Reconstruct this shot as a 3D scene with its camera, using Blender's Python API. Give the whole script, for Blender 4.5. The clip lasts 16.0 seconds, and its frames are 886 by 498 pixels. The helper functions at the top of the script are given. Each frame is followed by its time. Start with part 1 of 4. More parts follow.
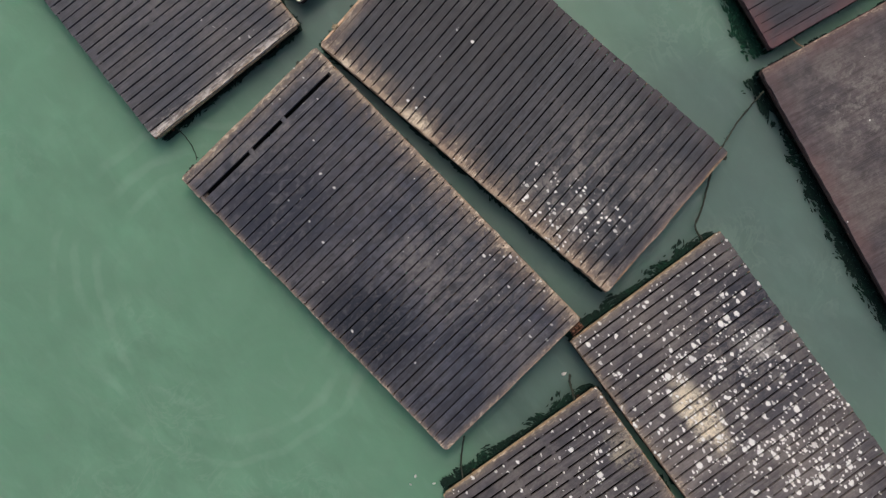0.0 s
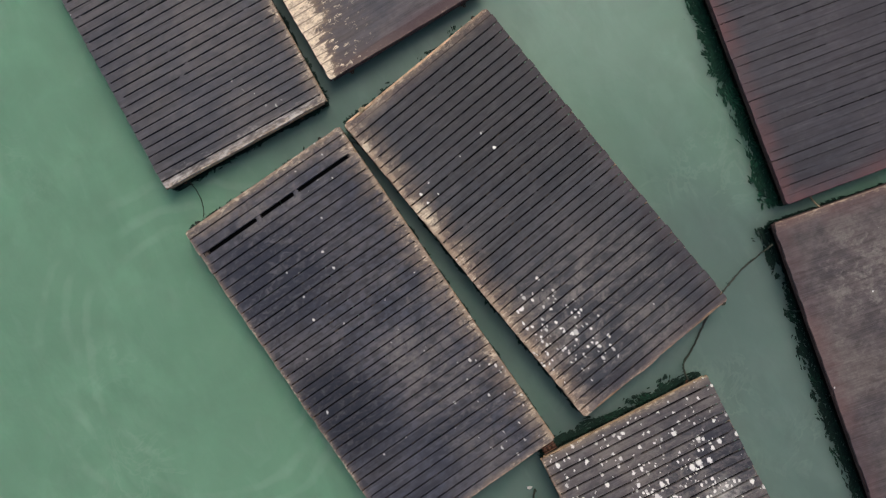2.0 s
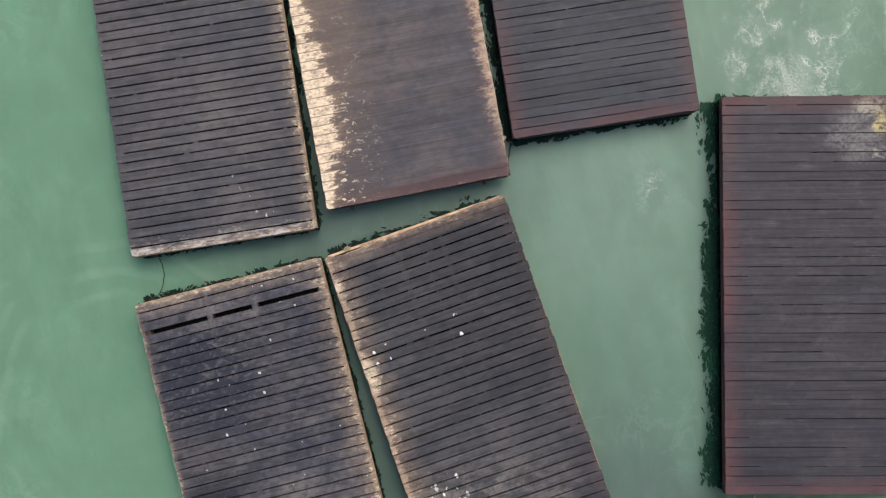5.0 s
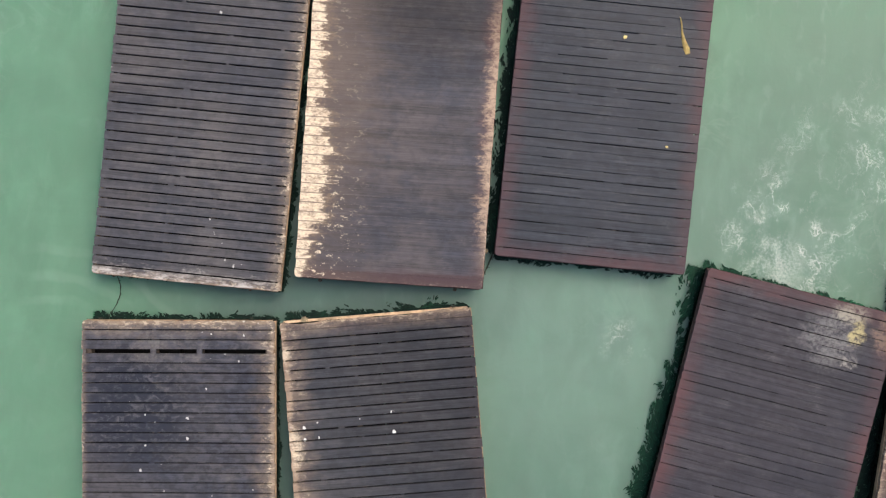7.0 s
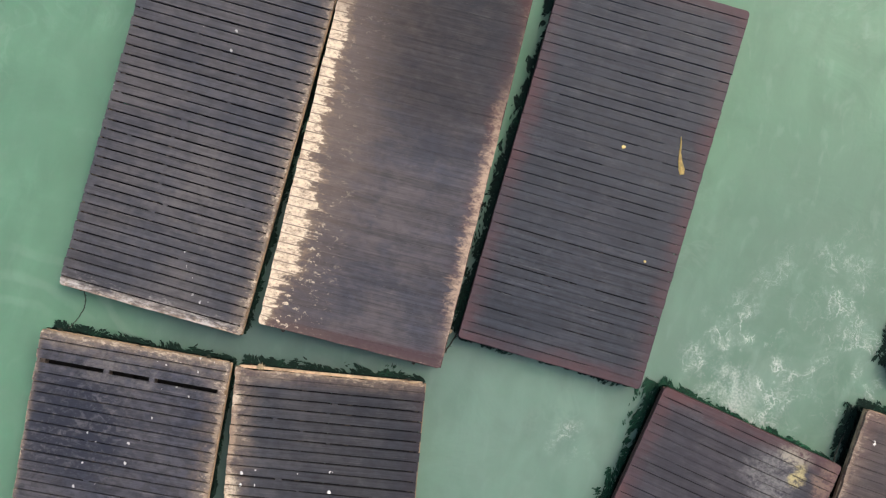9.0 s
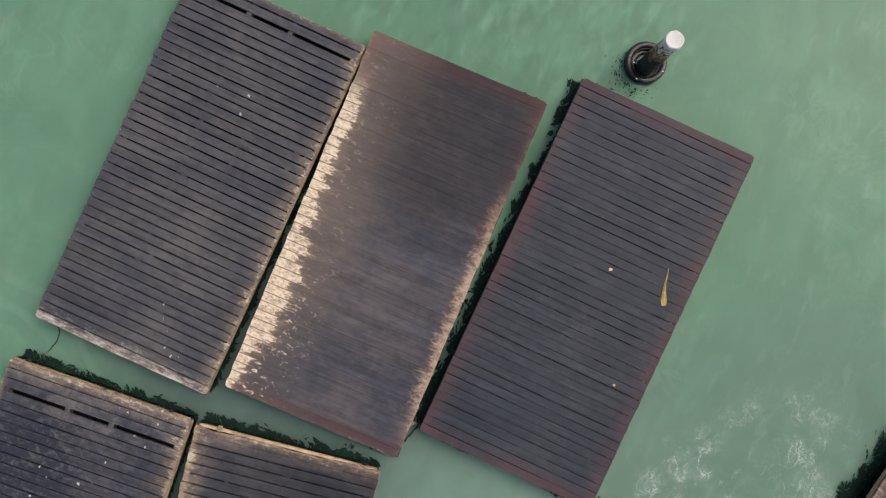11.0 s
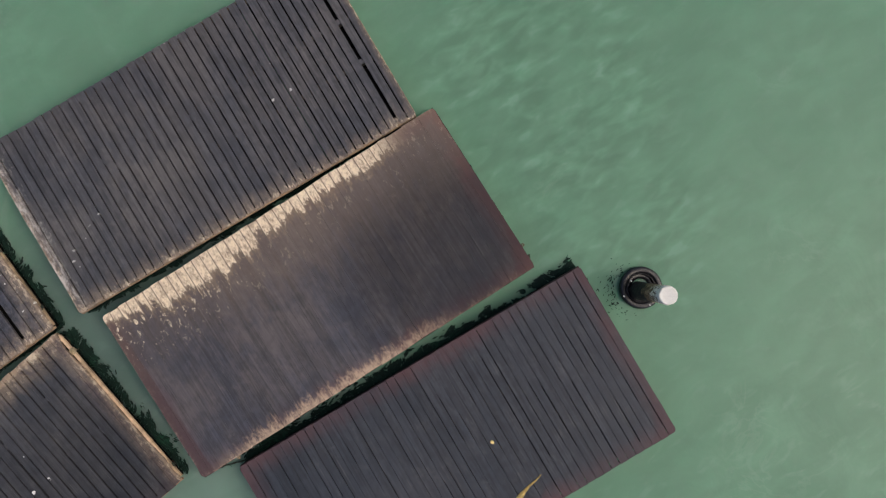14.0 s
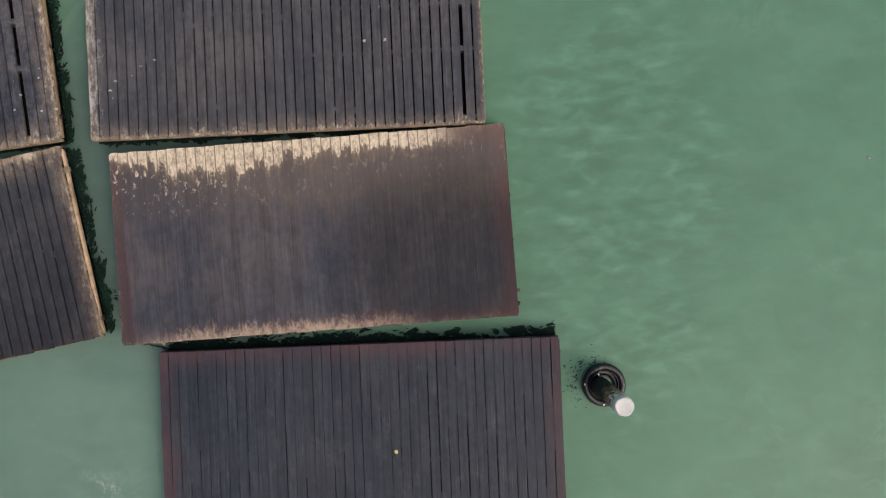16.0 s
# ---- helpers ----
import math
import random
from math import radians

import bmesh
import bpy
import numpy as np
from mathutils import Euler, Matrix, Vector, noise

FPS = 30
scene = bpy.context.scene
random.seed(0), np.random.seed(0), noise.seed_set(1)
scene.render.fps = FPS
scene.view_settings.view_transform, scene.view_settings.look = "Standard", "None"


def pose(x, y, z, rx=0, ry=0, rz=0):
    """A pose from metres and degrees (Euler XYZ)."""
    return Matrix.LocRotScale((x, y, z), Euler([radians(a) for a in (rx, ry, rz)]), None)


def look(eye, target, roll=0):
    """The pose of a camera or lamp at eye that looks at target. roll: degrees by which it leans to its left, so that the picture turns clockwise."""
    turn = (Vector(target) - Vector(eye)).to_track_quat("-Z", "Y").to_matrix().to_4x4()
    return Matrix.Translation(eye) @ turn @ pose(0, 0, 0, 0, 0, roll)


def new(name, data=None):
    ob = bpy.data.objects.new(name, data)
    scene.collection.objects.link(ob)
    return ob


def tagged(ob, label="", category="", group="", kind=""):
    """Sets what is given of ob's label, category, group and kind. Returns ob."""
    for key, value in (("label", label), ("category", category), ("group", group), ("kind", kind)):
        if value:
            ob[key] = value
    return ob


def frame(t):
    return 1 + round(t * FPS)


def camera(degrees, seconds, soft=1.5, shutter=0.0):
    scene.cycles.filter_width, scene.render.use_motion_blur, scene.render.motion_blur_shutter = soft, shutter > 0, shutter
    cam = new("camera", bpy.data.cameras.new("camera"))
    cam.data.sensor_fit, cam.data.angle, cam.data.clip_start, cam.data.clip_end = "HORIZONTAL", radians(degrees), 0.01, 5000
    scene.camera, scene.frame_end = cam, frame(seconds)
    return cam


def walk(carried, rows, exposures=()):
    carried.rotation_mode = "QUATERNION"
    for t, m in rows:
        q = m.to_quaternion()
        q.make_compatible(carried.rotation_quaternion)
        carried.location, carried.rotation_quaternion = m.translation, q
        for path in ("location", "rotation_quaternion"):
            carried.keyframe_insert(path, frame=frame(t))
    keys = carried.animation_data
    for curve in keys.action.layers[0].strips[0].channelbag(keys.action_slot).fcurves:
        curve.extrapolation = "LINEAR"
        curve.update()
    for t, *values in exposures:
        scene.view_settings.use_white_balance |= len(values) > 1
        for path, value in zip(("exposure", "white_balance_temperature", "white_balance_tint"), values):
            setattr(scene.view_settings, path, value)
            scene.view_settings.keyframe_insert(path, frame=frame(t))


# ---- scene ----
cam = camera(70, 16.0, 1.2)
PATH = [
    (0.0, pose(-2.365, -7.660, 10.601, 0.18, 0.11, -40.79)),
    (0.5, pose(-2.132, -7.398, 10.607, 0.25, 0.08, -38.45)),
    (1.0, pose(-1.898, -7.117, 10.624, 0.37, 0.10, -35.95)),
    (1.5, pose(-1.654, -6.816, 10.633, 0.51, 0.14, -33.49)),
    (2.0, pose(-1.395, -6.487, 10.625, 0.64, 0.20, -31.15)),
    (2.5, pose(-1.112, -6.120, 10.574, 0.70, 0.29, -29.02)),
    (3.0, pose(-0.812, -5.743, 10.512, 0.74, 0.42, -27.55)),
    (3.5, pose(-0.522, -5.385, 10.450, 0.66, 0.55, -24.49)),
    (4.0, pose(-0.226, -5.001, 10.425, 0.70, 0.74, -19.73)),
    (6.5, pose(0.847, -2.767, 10.246, -0.35, 0.93, -0.01)),
    (7.0, pose(0.928, -2.407, 10.238, -0.33, 0.83, 3.64)),
    (7.5, pose(0.993, -2.071, 10.229, -0.33, 0.72, 7.13)),
    (8.0, pose(1.037, -1.766, 10.219, -0.39, 0.61, 9.34)),
    (8.5, pose(1.086, -1.448, 10.241, -0.49, 0.54, 10.95)),
    (9.0, pose(1.102, -1.105, 10.270, -0.59, 0.50, 13.71)),
    (9.5, pose(1.085, -0.739, 10.288, -0.68, 0.50, 16.37)),
    (10.0, pose(1.035, -0.347, 10.299, -0.69, 0.51, 18.16)),
    (12.5, pose(0.709, 1.310, 10.337, 0.96, 0.17, 36.07)),
    (13.0, pose(0.654, 1.631, 10.313, 1.06, -0.02, 42.97)),
    (13.5, pose(0.624, 1.800, 10.276, 0.94, -0.07, 50.04)),
    (14.0, pose(0.585, 1.875, 10.201, 0.89, -0.17, 57.14)),
    (14.5, pose(0.548, 1.900, 10.120, 0.82, -0.17, 64.11)),
    (15.0, pose(0.523, 1.920, 10.072, 0.69, -0.14, 71.20)),
    (15.5, pose(0.501, 1.951, 10.054, 0.59, -0.02, 78.11)),
    (16.0, pose(0.466, 1.976, 10.049, 0.55, 0.13, 85.29)),
]
EXPOSURES = [(0.0, -0.20), (1.0, -0.16), (3.5, -0.08), (6.5, 0.34), (9.0, 0.28), (10.0, 0.11), (12.5, -0.20), (16.0, -0.30)]
walk(cam, PATH, EXPOSURES)

# ---- world, sun ----
SUN_FROM = Vector((0.52, 0.56, 0.92)).normalized()
world = bpy.data.worlds.new("overcast_sky")
scene.world = world
world.use_nodes = True
wn = world.node_tree
sky = wn.nodes.new("ShaderNodeTexSky")
sky.sky_type = "NISHITA"
sky.sun_disc = False
sky.sun_elevation = math.asin(SUN_FROM.z)
sky.sun_rotation = math.atan2(SUN_FROM.x, SUN_FROM.y)
sky.air_density, sky.dust_density, sky.ozone_density = 1.0, 6.0, 0.6
back = wn.nodes["Background"]
back.inputs["Strength"].default_value = 0.15
wn.links.new(sky.outputs[0], back.inputs["Color"])
sun_data = bpy.data.lights.new("sun", "SUN")
sun_data.energy, sun_data.angle, sun_data.color = 0.82, radians(50), (1.0, 0.93, 0.85)
sun = new("sun", sun_data)
sun.matrix_world = look(SUN_FROM * 40, (0, 0, 0))


# ---- node helper ----
class Graph:
    def __init__(self, name):
        self.mat = bpy.data.materials.new(name)
        self.mat.use_nodes = True
        self.tree = self.mat.node_tree
        self.bsdf = self.tree.nodes["Principled BSDF"]
        self.pos = self.tree.nodes.new("ShaderNodeNewGeometry").outputs["Position"]

    def put(self, socket, value):
        if isinstance(value, bpy.types.NodeSocket):
            self.tree.links.new(value, socket)
        elif socket.type == "RGBA" and len(value) == 3:
            socket.default_value = (*value, 1.0)
        else:
            socket.default_value = value

    def math(self, op, a, b=0.0, clamp=False):
        n = self.tree.nodes.new("ShaderNodeMath")
        n.operation, n.use_clamp = op, clamp
        self.put(n.inputs[0], a)
        self.put(n.inputs[1], b)
        return n.outputs[0]

    def mul(self, a, b):
        return self.math("MULTIPLY", a, b)

    def add(self, a, b):
        return self.math("ADD", a, b)

    def sub(self, a, b):
        return self.math("SUBTRACT", a, b)

    def most(self, a, b):
        return self.math("MAXIMUM", a, b)

    def step(self, x, lo, hi, a=0.0, b=1.0):
        n = self.tree.nodes.new("ShaderNodeMapRange")
        n.interpolation_type = "SMOOTHSTEP"
        for i, v in enumerate((x, lo, hi, a, b)):
            self.put(n.inputs[i], v)
        return n.outputs[0]

    def mix(self, f, a, b):
        n = self.tree.nodes.new("ShaderNodeMix")
        n.data_type = "RGBA"
        self.put(n.inputs[0], f)
        self.put(n.inputs[6], a)
        self.put(n.inputs[7], b)
        return n.outputs[2]

    def tint(self, col, f):
        n = self.tree.nodes.new("ShaderNodeVectorMath")
        n.operation = "SCALE"
        self.put(n.inputs[0], col)
        self.put(n.inputs[3], f)
        return n.outputs[0]

    def vec(self, op, a, b):
        n = self.tree.nodes.new("ShaderNodeVectorMath")
        n.operation = op
        self.put(n.inputs[0], a)
        self.put(n.inputs[1], b)
        return n.outputs[0]

    def noise(self, v, scale, detail=3.0, rough=0.55, warp=0.0, colour=False):
        n = self.tree.nodes.new("ShaderNodeTexNoise")
        self.put(n.inputs["Vector"], v)
        n.inputs["Scale"].default_value = scale
        n.inputs["Detail"].default_value = detail
        n.inputs["Roughness"].default_value = rough
        n.inputs["Distortion"].default_value = warp
        return n.outputs[1 if colour else 0]

    def cells(self, v, scale, feature="F1"):
        n = self.tree.nodes.new("ShaderNodeTexVoronoi")
        n.feature, n.voronoi_dimensions = feature, "2D"
        self.put(n.inputs["Vector"], v)
        n.inputs["Scale"].default_value = scale
        return n.outputs[0], n.outputs[1]

    def split(self, v):
        n = self.tree.nodes.new("ShaderNodeSeparateXYZ")
        self.put(n.inputs[0], v)
        return n.outputs

    def local(self, x, y, turn):
        """The position in the frame of a thing that stands at x, y, turned by so many degrees."""
        n = self.tree.nodes.new("ShaderNodeMapping")
        n.vector_type = "TEXTURE"
        self.put(n.inputs["Vector"], self.pos)
        n.inputs["Location"].default_value = (x, y, 0)
        n.inputs["Rotation"].default_value = (0, 0, radians(turn))
        return n.outputs[0]

    def chance(self):
        return self.tree.nodes.new("ShaderNodeObjectInfo").outputs["Random"]

    def island(self):
        return self.tree.nodes.new("ShaderNodeNewGeometry").outputs["Random Per Island"]

    def blob(self, u, v, cu, cv, ru, rv):
        """1 inside an ellipse, fading to 0 at its rim."""
        a = self.mul(self.sub(u, cu), 1 / ru)
        b = self.mul(self.sub(v, cv), 1 / rv)
        d = self.math("SQRT", self.add(self.mul(a, a), self.mul(b, b)))
        return self.step(d, 0.35, 1.0, 1.0, 0.0)

    def done(self, colour, rough=0.6, height=None, depth=0.01, metal=0.0, gloss=0.5):
        self.put(self.bsdf.inputs["Base Color"], colour)
        self.put(self.bsdf.inputs["Roughness"], rough)
        self.bsdf.inputs["Metallic"].default_value = metal
        self.put(self.bsdf.inputs["Specular IOR Level"], gloss)
        if height is not None:
            n = self.tree.nodes.new("ShaderNodeBump")
            n.inputs["Strength"].default_value = 1.0
            n.inputs["Distance"].default_value = depth
            self.put(n.inputs["Height"], height)
            self.tree.links.new(n.outputs[0], self.bsdf.inputs["Normal"])
        return self.mat


def plain(name, colour, rough=0.6, vary=0.25, scale=6.0, depth=0.004, metal=0.0, gloss=0.5):
    g = Graph(name)
    a = g.noise(g.pos, scale, 4)
    b = g.noise(g.pos, scale * 9, 3)
    f = g.add(g.step(a, 0.25, 0.75, 1 - vary, 1 + vary), g.step(b, 0.3, 0.7, -vary * 0.5, vary * 0.5))
    return g.done(g.tint(colour, f), rough, b, depth, metal, gloss)


# ---- materials ----
def water_material():
    """Turbid water: light goes in, scatters and comes out again some way off."""
    g = Graph("harbour_water")
    u, v, _ = g.split(g.pos)
    flat = g.vec("MULTIPLY", g.pos, (1, 1, 0))
    big = g.noise(flat, 0.16, 3, 0.5)
    mid = g.noise(flat, 0.8, 4, 0.6, 0.6)
    # stirred and paler between the docks, greener out in the open
    inner = g.blob(g.add(u, g.mul(g.sub(mid, 0.5), 1.5)), v, 3.7, -3.3, 5.2, 5.0)
    col = g.mix(g.math("MULTIPLY", inner, g.step(big, 0.25, 0.6, 0.6, 1.0)), WATER_DEEP, WATER_PALE)
    south = g.blob(g.add(u, g.mul(g.sub(mid, 0.5), 1.2)), v, 2.0, -11.2, 4.6, 7.0)
    col = g.mix(south, col, WATER_GREY)
    # greyer water in the narrow channels, with the shade between docks painted in
    channel_shade = g.most(g.blob(u, v, -1.1, -6.6, 3.3, 5.4), g.most(g.blob(u, v, -1.2, -2.4, 4.2, 3.4), g.blob(u, v, -2.0, -10.4, 3.2, 2.0)))
    col = g.mix(g.mul(channel_shade, 0.8), col, WATER_SHADED)
    col = g.tint(col, g.step(g.add(g.mul(big, 0.5), g.mul(mid, 0.5)), 0.3, 0.7, 0.92, 1.08))
    east = g.blob(g.add(u, g.mul(g.sub(mid, 0.5), 1.5)), v, 7.6, -1.2, 3.8, 4.6)
    col = g.mix(g.mul(east, 0.8), col, (0.158, 0.255, 0.196))
    # paler broken rings that a swimmer left
    ru, rv = g.sub(u, -5.60), g.sub(v, -5.70)
    r = g.math("SQRT", g.add(g.mul(ru, ru), g.mul(rv, rv)))
    r = g.add(r, g.mul(g.sub(g.noise(flat, 0.7, 3), 0.5), 0.7))
    ring = g.math("SINE", g.mul(r, 16.0))
    arc = g.step(g.noise(flat, 0.75, 4), 0.40, 0.62)
    ring = g.mul(g.mul(g.step(ring, -0.2, 1.0), arc), g.mul(g.step(r, 1.5, 2.3, 0.15, 1.0), g.step(r, 2.7, 3.3, 1.0, 0.0)))
    col = g.mix(g.mul(ring, 0.11), col, (0.44, 0.55, 0.46))
    # soft facets of small waves, their light and dark put into the colour
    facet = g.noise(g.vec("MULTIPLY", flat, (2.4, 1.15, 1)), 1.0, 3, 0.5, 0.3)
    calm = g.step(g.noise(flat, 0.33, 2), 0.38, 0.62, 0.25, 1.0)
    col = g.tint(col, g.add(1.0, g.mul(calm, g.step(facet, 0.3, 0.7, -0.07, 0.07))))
    # highlights of long fine ripples, painted as a paler tint
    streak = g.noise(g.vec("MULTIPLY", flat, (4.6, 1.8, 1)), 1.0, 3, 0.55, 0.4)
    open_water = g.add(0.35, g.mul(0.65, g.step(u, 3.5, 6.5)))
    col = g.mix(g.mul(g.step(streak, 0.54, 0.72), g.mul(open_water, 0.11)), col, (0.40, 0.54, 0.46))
    # short steep ripples where wind meets the outer docks, light and dark painted
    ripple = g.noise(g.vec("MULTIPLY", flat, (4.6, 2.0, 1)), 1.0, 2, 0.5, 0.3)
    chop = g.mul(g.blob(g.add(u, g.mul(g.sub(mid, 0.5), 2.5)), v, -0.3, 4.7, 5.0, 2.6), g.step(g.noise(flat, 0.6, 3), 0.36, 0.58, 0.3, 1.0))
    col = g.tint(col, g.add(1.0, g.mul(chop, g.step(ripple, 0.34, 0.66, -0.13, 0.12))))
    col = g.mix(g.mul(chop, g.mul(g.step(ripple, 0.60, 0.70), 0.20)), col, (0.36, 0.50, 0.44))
    # lace of foam and stirred bubbles
    w1 = g.noise(flat, 1.1, 5, 0.62, 0.6)
    drift = g.vec("SUBTRACT", g.noise(flat, 2.2, 4, 0.6, 0.0, True), (0.5, 0.5, 0.5))
    drawn = g.vec("ADD", g.vec("MULTIPLY", flat, (1.0, 0.62, 1)), g.tint(drift, 0.75))
    thread, _ = g.cells(drawn, 3.4, "DISTANCE_TO_EDGE")
    mesh, _ = g.cells(g.vec("ADD", drawn, g.tint(drift, 0.2)), 9.0, "DISTANCE_TO_EDGE")
    fine = g.noise(flat, 24, 4, 0.7)
    thread = g.step(g.add(thread, g.mul(g.sub(fine, 0.5), 0.20)), -0.02, 0.09, 1.0, 0.0)
    mesh = g.step(g.add(mesh, g.mul(g.sub(fine, 0.5), 0.30)), -0.03, 0.20, 0.75, 0.0)
    spume = g.noise(g.vec("ADD", g.vec("MULTIPLY", flat, (5.0, 2.6, 1)), g.tint(drift, 1.2)), 1.0, 6, 0.72, 0.5)
    spume = g.step(g.add(spume, g.mul(g.sub(fine, 0.5), 0.25)), 0.52, 0.72, 0.0, 0.45)
    wisp = g.most(g.most(g.mul(thread, g.step(w1, 0.36, 0.6)), g.mul(mesh, g.step(w1, 0.46, 0.62))), spume)
    zone = g.most(g.blob(u, v, 6.15, -2.0, 1.15, 1.5), g.mul(g.blob(u, v, 7.4, -1.4, 2.0, 2.4), 0.55))
    torn = g.step(g.noise(flat, 1.7, 5, 0.66, 0.8), 0.45, 0.64)
    lace = g.mul(g.mul(zone, torn), g.mul(wisp, 1.1))
    churn = g.blob(g.add(u, g.mul(g.sub(mid, 0.5), 0.9)), g.add(v, g.mul(g.sub(w1, 0.5), 0.9)), 6.0, -2.35, 0.75, 0.7)
    lace = g.most(lace, g.mul(g.mul(churn, g.step(g.add(w1, g.mul(g.sub(fine, 0.5), 0.5)), 0.42, 0.70)), 0.55))
    zone = g.most(zone, g.mul(g.blob(u, v, 3.9, -3.85, 0.75, 0.6), 0.22))
    lace = g.most(lace, g.mul(g.blob(u, v, 3.85, -3.8, 0.6, 0.5), g.mul(g.mul(wisp, torn), 0.5)))
    cloud = g.mul(zone, g.step(w1, 0.35, 0.75))
    col = g.mix(g.mul(cloud, 0.24), col, (0.48, 0.60, 0.52))
    swirl = g.noise(flat, 1.1, 5, 0.6, 1.6)
    sv = g.mul(g.step(g.math("ABSOLUTE", g.sub(swirl, 0.52)), 0.0, 0.05, 1.0, 0.0), g.step(g.noise(flat, 0.35, 2), 0.52, 0.66))
    col = g.mix(g.mul(sv, 0.08), col, (0.42, 0.54, 0.45))
    col = g.mix(g.math("MINIMUM", g.mul(lace, 0.85), 0.8), col, (0.85, 0.87, 0.85))
    h = g.add(g.mul(mid, 0.8), g.add(g.mul(facet, 0.25), g.add(g.mul(streak, 0.16), g.mul(g.mul(chop, ripple), 0.6))))
    g.bsdf.inputs["IOR"].default_value = 1.33
    g.bsdf.subsurface_method = "RANDOM_WALK"
    g.bsdf.inputs["Subsurface Weight"].default_value = 1.0
    g.bsdf.inputs["Subsurface Radius"].default_value = (0.7, 1.0, 0.85)
    g.bsdf.inputs["Subsurface Scale"].default_value = 0.3
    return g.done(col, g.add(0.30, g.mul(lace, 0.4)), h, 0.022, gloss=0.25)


WATER_DEEP, WATER_PALE, WATER_GREY = (0.157, 0.302, 0.207), (0.190, 0.297, 0.240), (0.130, 0.195, 0.170)
# channel grey, darkened to carry the shade between the docks
WATER_SHADED = (0.108, 0.155, 0.143)


def deck_material(name, x, y, turn, w, l, dark, brown, tan=(0.27, 0.205, 0.15), wear=(0.1, 0.1, 0.1, 0.1), red=0.0,
                  drops=0.0, spots=(), pale=0.0, salt=0.0, smear=(), wet=(), mottle=0.4, big=0.45, even=0.06, pitch=0.15, bloom=(), white=1.0, red_low=1.0, stain=(), band=0.0, dot=1.0):
    """Weathered decking. u runs across the dock along its boards, v along the dock."""
    g = Graph(name)
    p = g.local(x, y, turn)
    u, v, _ = g.split(p)
    flat = g.vec("MULTIPLY", p, (1, 1, 0))
    grain = g.noise(g.vec("MULTIPLY", p, (1.4, 45, 1)), 1.0, 4, 0.6)
    fibre = g.noise(g.vec("MULTIPLY", p, (5, 160, 1)), 1.0, 3, 0.6)
    large = g.noise(flat, 0.75, 4, 0.6, 0.4)
    mid = g.noise(g.vec("MULTIPLY", p, (1.0, 1.9, 1)), 2.6, 5, 0.65, 0.5)
    small = g.noise(flat, 17, 4, 0.7)
    col = g.mix(g.step(g.add(g.mul(large, 0.7), g.mul(mid, 0.3)), 0.36, 0.62), dark, brown)
    f = g.add(g.step(g.chance(), 0.0, 1.0, 1 - even, 1 + even), g.step(grain, 0.3, 0.7, -0.16, 0.16))
    streaks = g.noise(g.vec("MULTIPLY", p, (0.55, 19, 1)), 1.0, 3, 0.6)
    f = g.add(f, g.step(streaks, 0.32, 0.68, -0.11, 0.13))
    f = g.add(f, g.step(fibre, 0.3, 0.7, -0.06, 0.06))
    col = g.tint(col, f)
    # damp mottling
    spot = g.noise(g.vec("MULTIPLY", p, (1.0, 1.35, 1)), 6.5, 4, 0.62, 0.3)
    col = g.tint(col, g.step(g.add(spot, g.mul(g.sub(large, 0.5), 0.4)), 0.40, 0.58, 1 - 0.30 * mottle, 1 + 0.10 * mottle))
    # blotches that spilled water left, dark with pale rims
    for cu, cv, ru, rv, amount in stain:
        m = g.mul(g.blob(g.add(u, g.mul(g.sub(large, 0.5), 1.4)), g.add(v, g.mul(g.sub(mid, 0.5), 1.2)), cu, cv, ru, rv), amount)
        patch = g.noise(g.vec("MULTIPLY", p, (1.0, 1.3, 1)), 6.5, 6, 0.72, 0.6)
        col = g.mix(g.mul(m, g.step(patch, 0.43, 0.51, 0.0, 0.95)), col, (0.026, 0.030, 0.044))
        col = g.mix(g.mul(m, g.step(patch, 0.44, 0.36, 0.0, 0.32)), col, (0.165, 0.162, 0.175))
    # scuffed paler cloudiness
    scuff = g.mul(g.step(mid, 0.5, 0.72), g.step(small, 0.35, 0.65))
    col = g.mix(g.mul(scuff, 0.22), col, (0.165, 0.160, 0.160))
    # thin pale scratches along the boards
    scratch = g.noise(g.vec("MULTIPLY", p, (0.9, 75, 1)), 1.0, 2, 0.5)
    col = g.mix(g.mul(g.step(scratch, 0.64, 0.74), g.step(mid, 0.4, 0.65, 0.10, 0.42)), col, (0.19, 0.185, 0.185))
    # dried salt and trodden dirt
    for cu, cv, ru, rv, amount in bloom:
        veil = g.noise(g.vec("MULTIPLY", p, (1.0, 1.4, 1)), 4.2, 6, 0.74, 0.4)
        m = g.mul(g.step(g.add(veil, g.mul(g.sub(large, 0.5), 0.5)), 0.42, 0.68), g.step(small, 0.3, 0.7, 0.35, 1.0))
        m = g.mul(g.mul(m, amount), g.blob(g.add(u, g.mul(g.sub(mid, 0.5), 0.8)), v, cu, cv, ru, rv))
        col = g.mix(m, col, (0.235, 0.215, 0.20))
    # edges rubbed to bare wood
    left, right = g.add(u, w / 2), g.sub(w / 2, u)
    low, high = g.add(v, l / 2), g.sub(l / 2, v)
    rag = g.add(g.mul(mid, 0.5), g.mul(small, 0.5))
    bare = 0.0
    for d, width in zip((left, right, low, high), wear):
        if width > 0:
            m = g.step(g.add(d, g.mul(g.sub(small, 0.5), 0.12)), g.mul(mid, width * 0.5), g.mul(mid, width * 1.9), 1.0, 0.0)
            soft = g.mul(g.step(d, 0.0, g.add(0.05, g.mul(mid, width * 6)), 0.44, 0.0), g.step(rag, 0.38, 0.56, 0.35, 1.0))
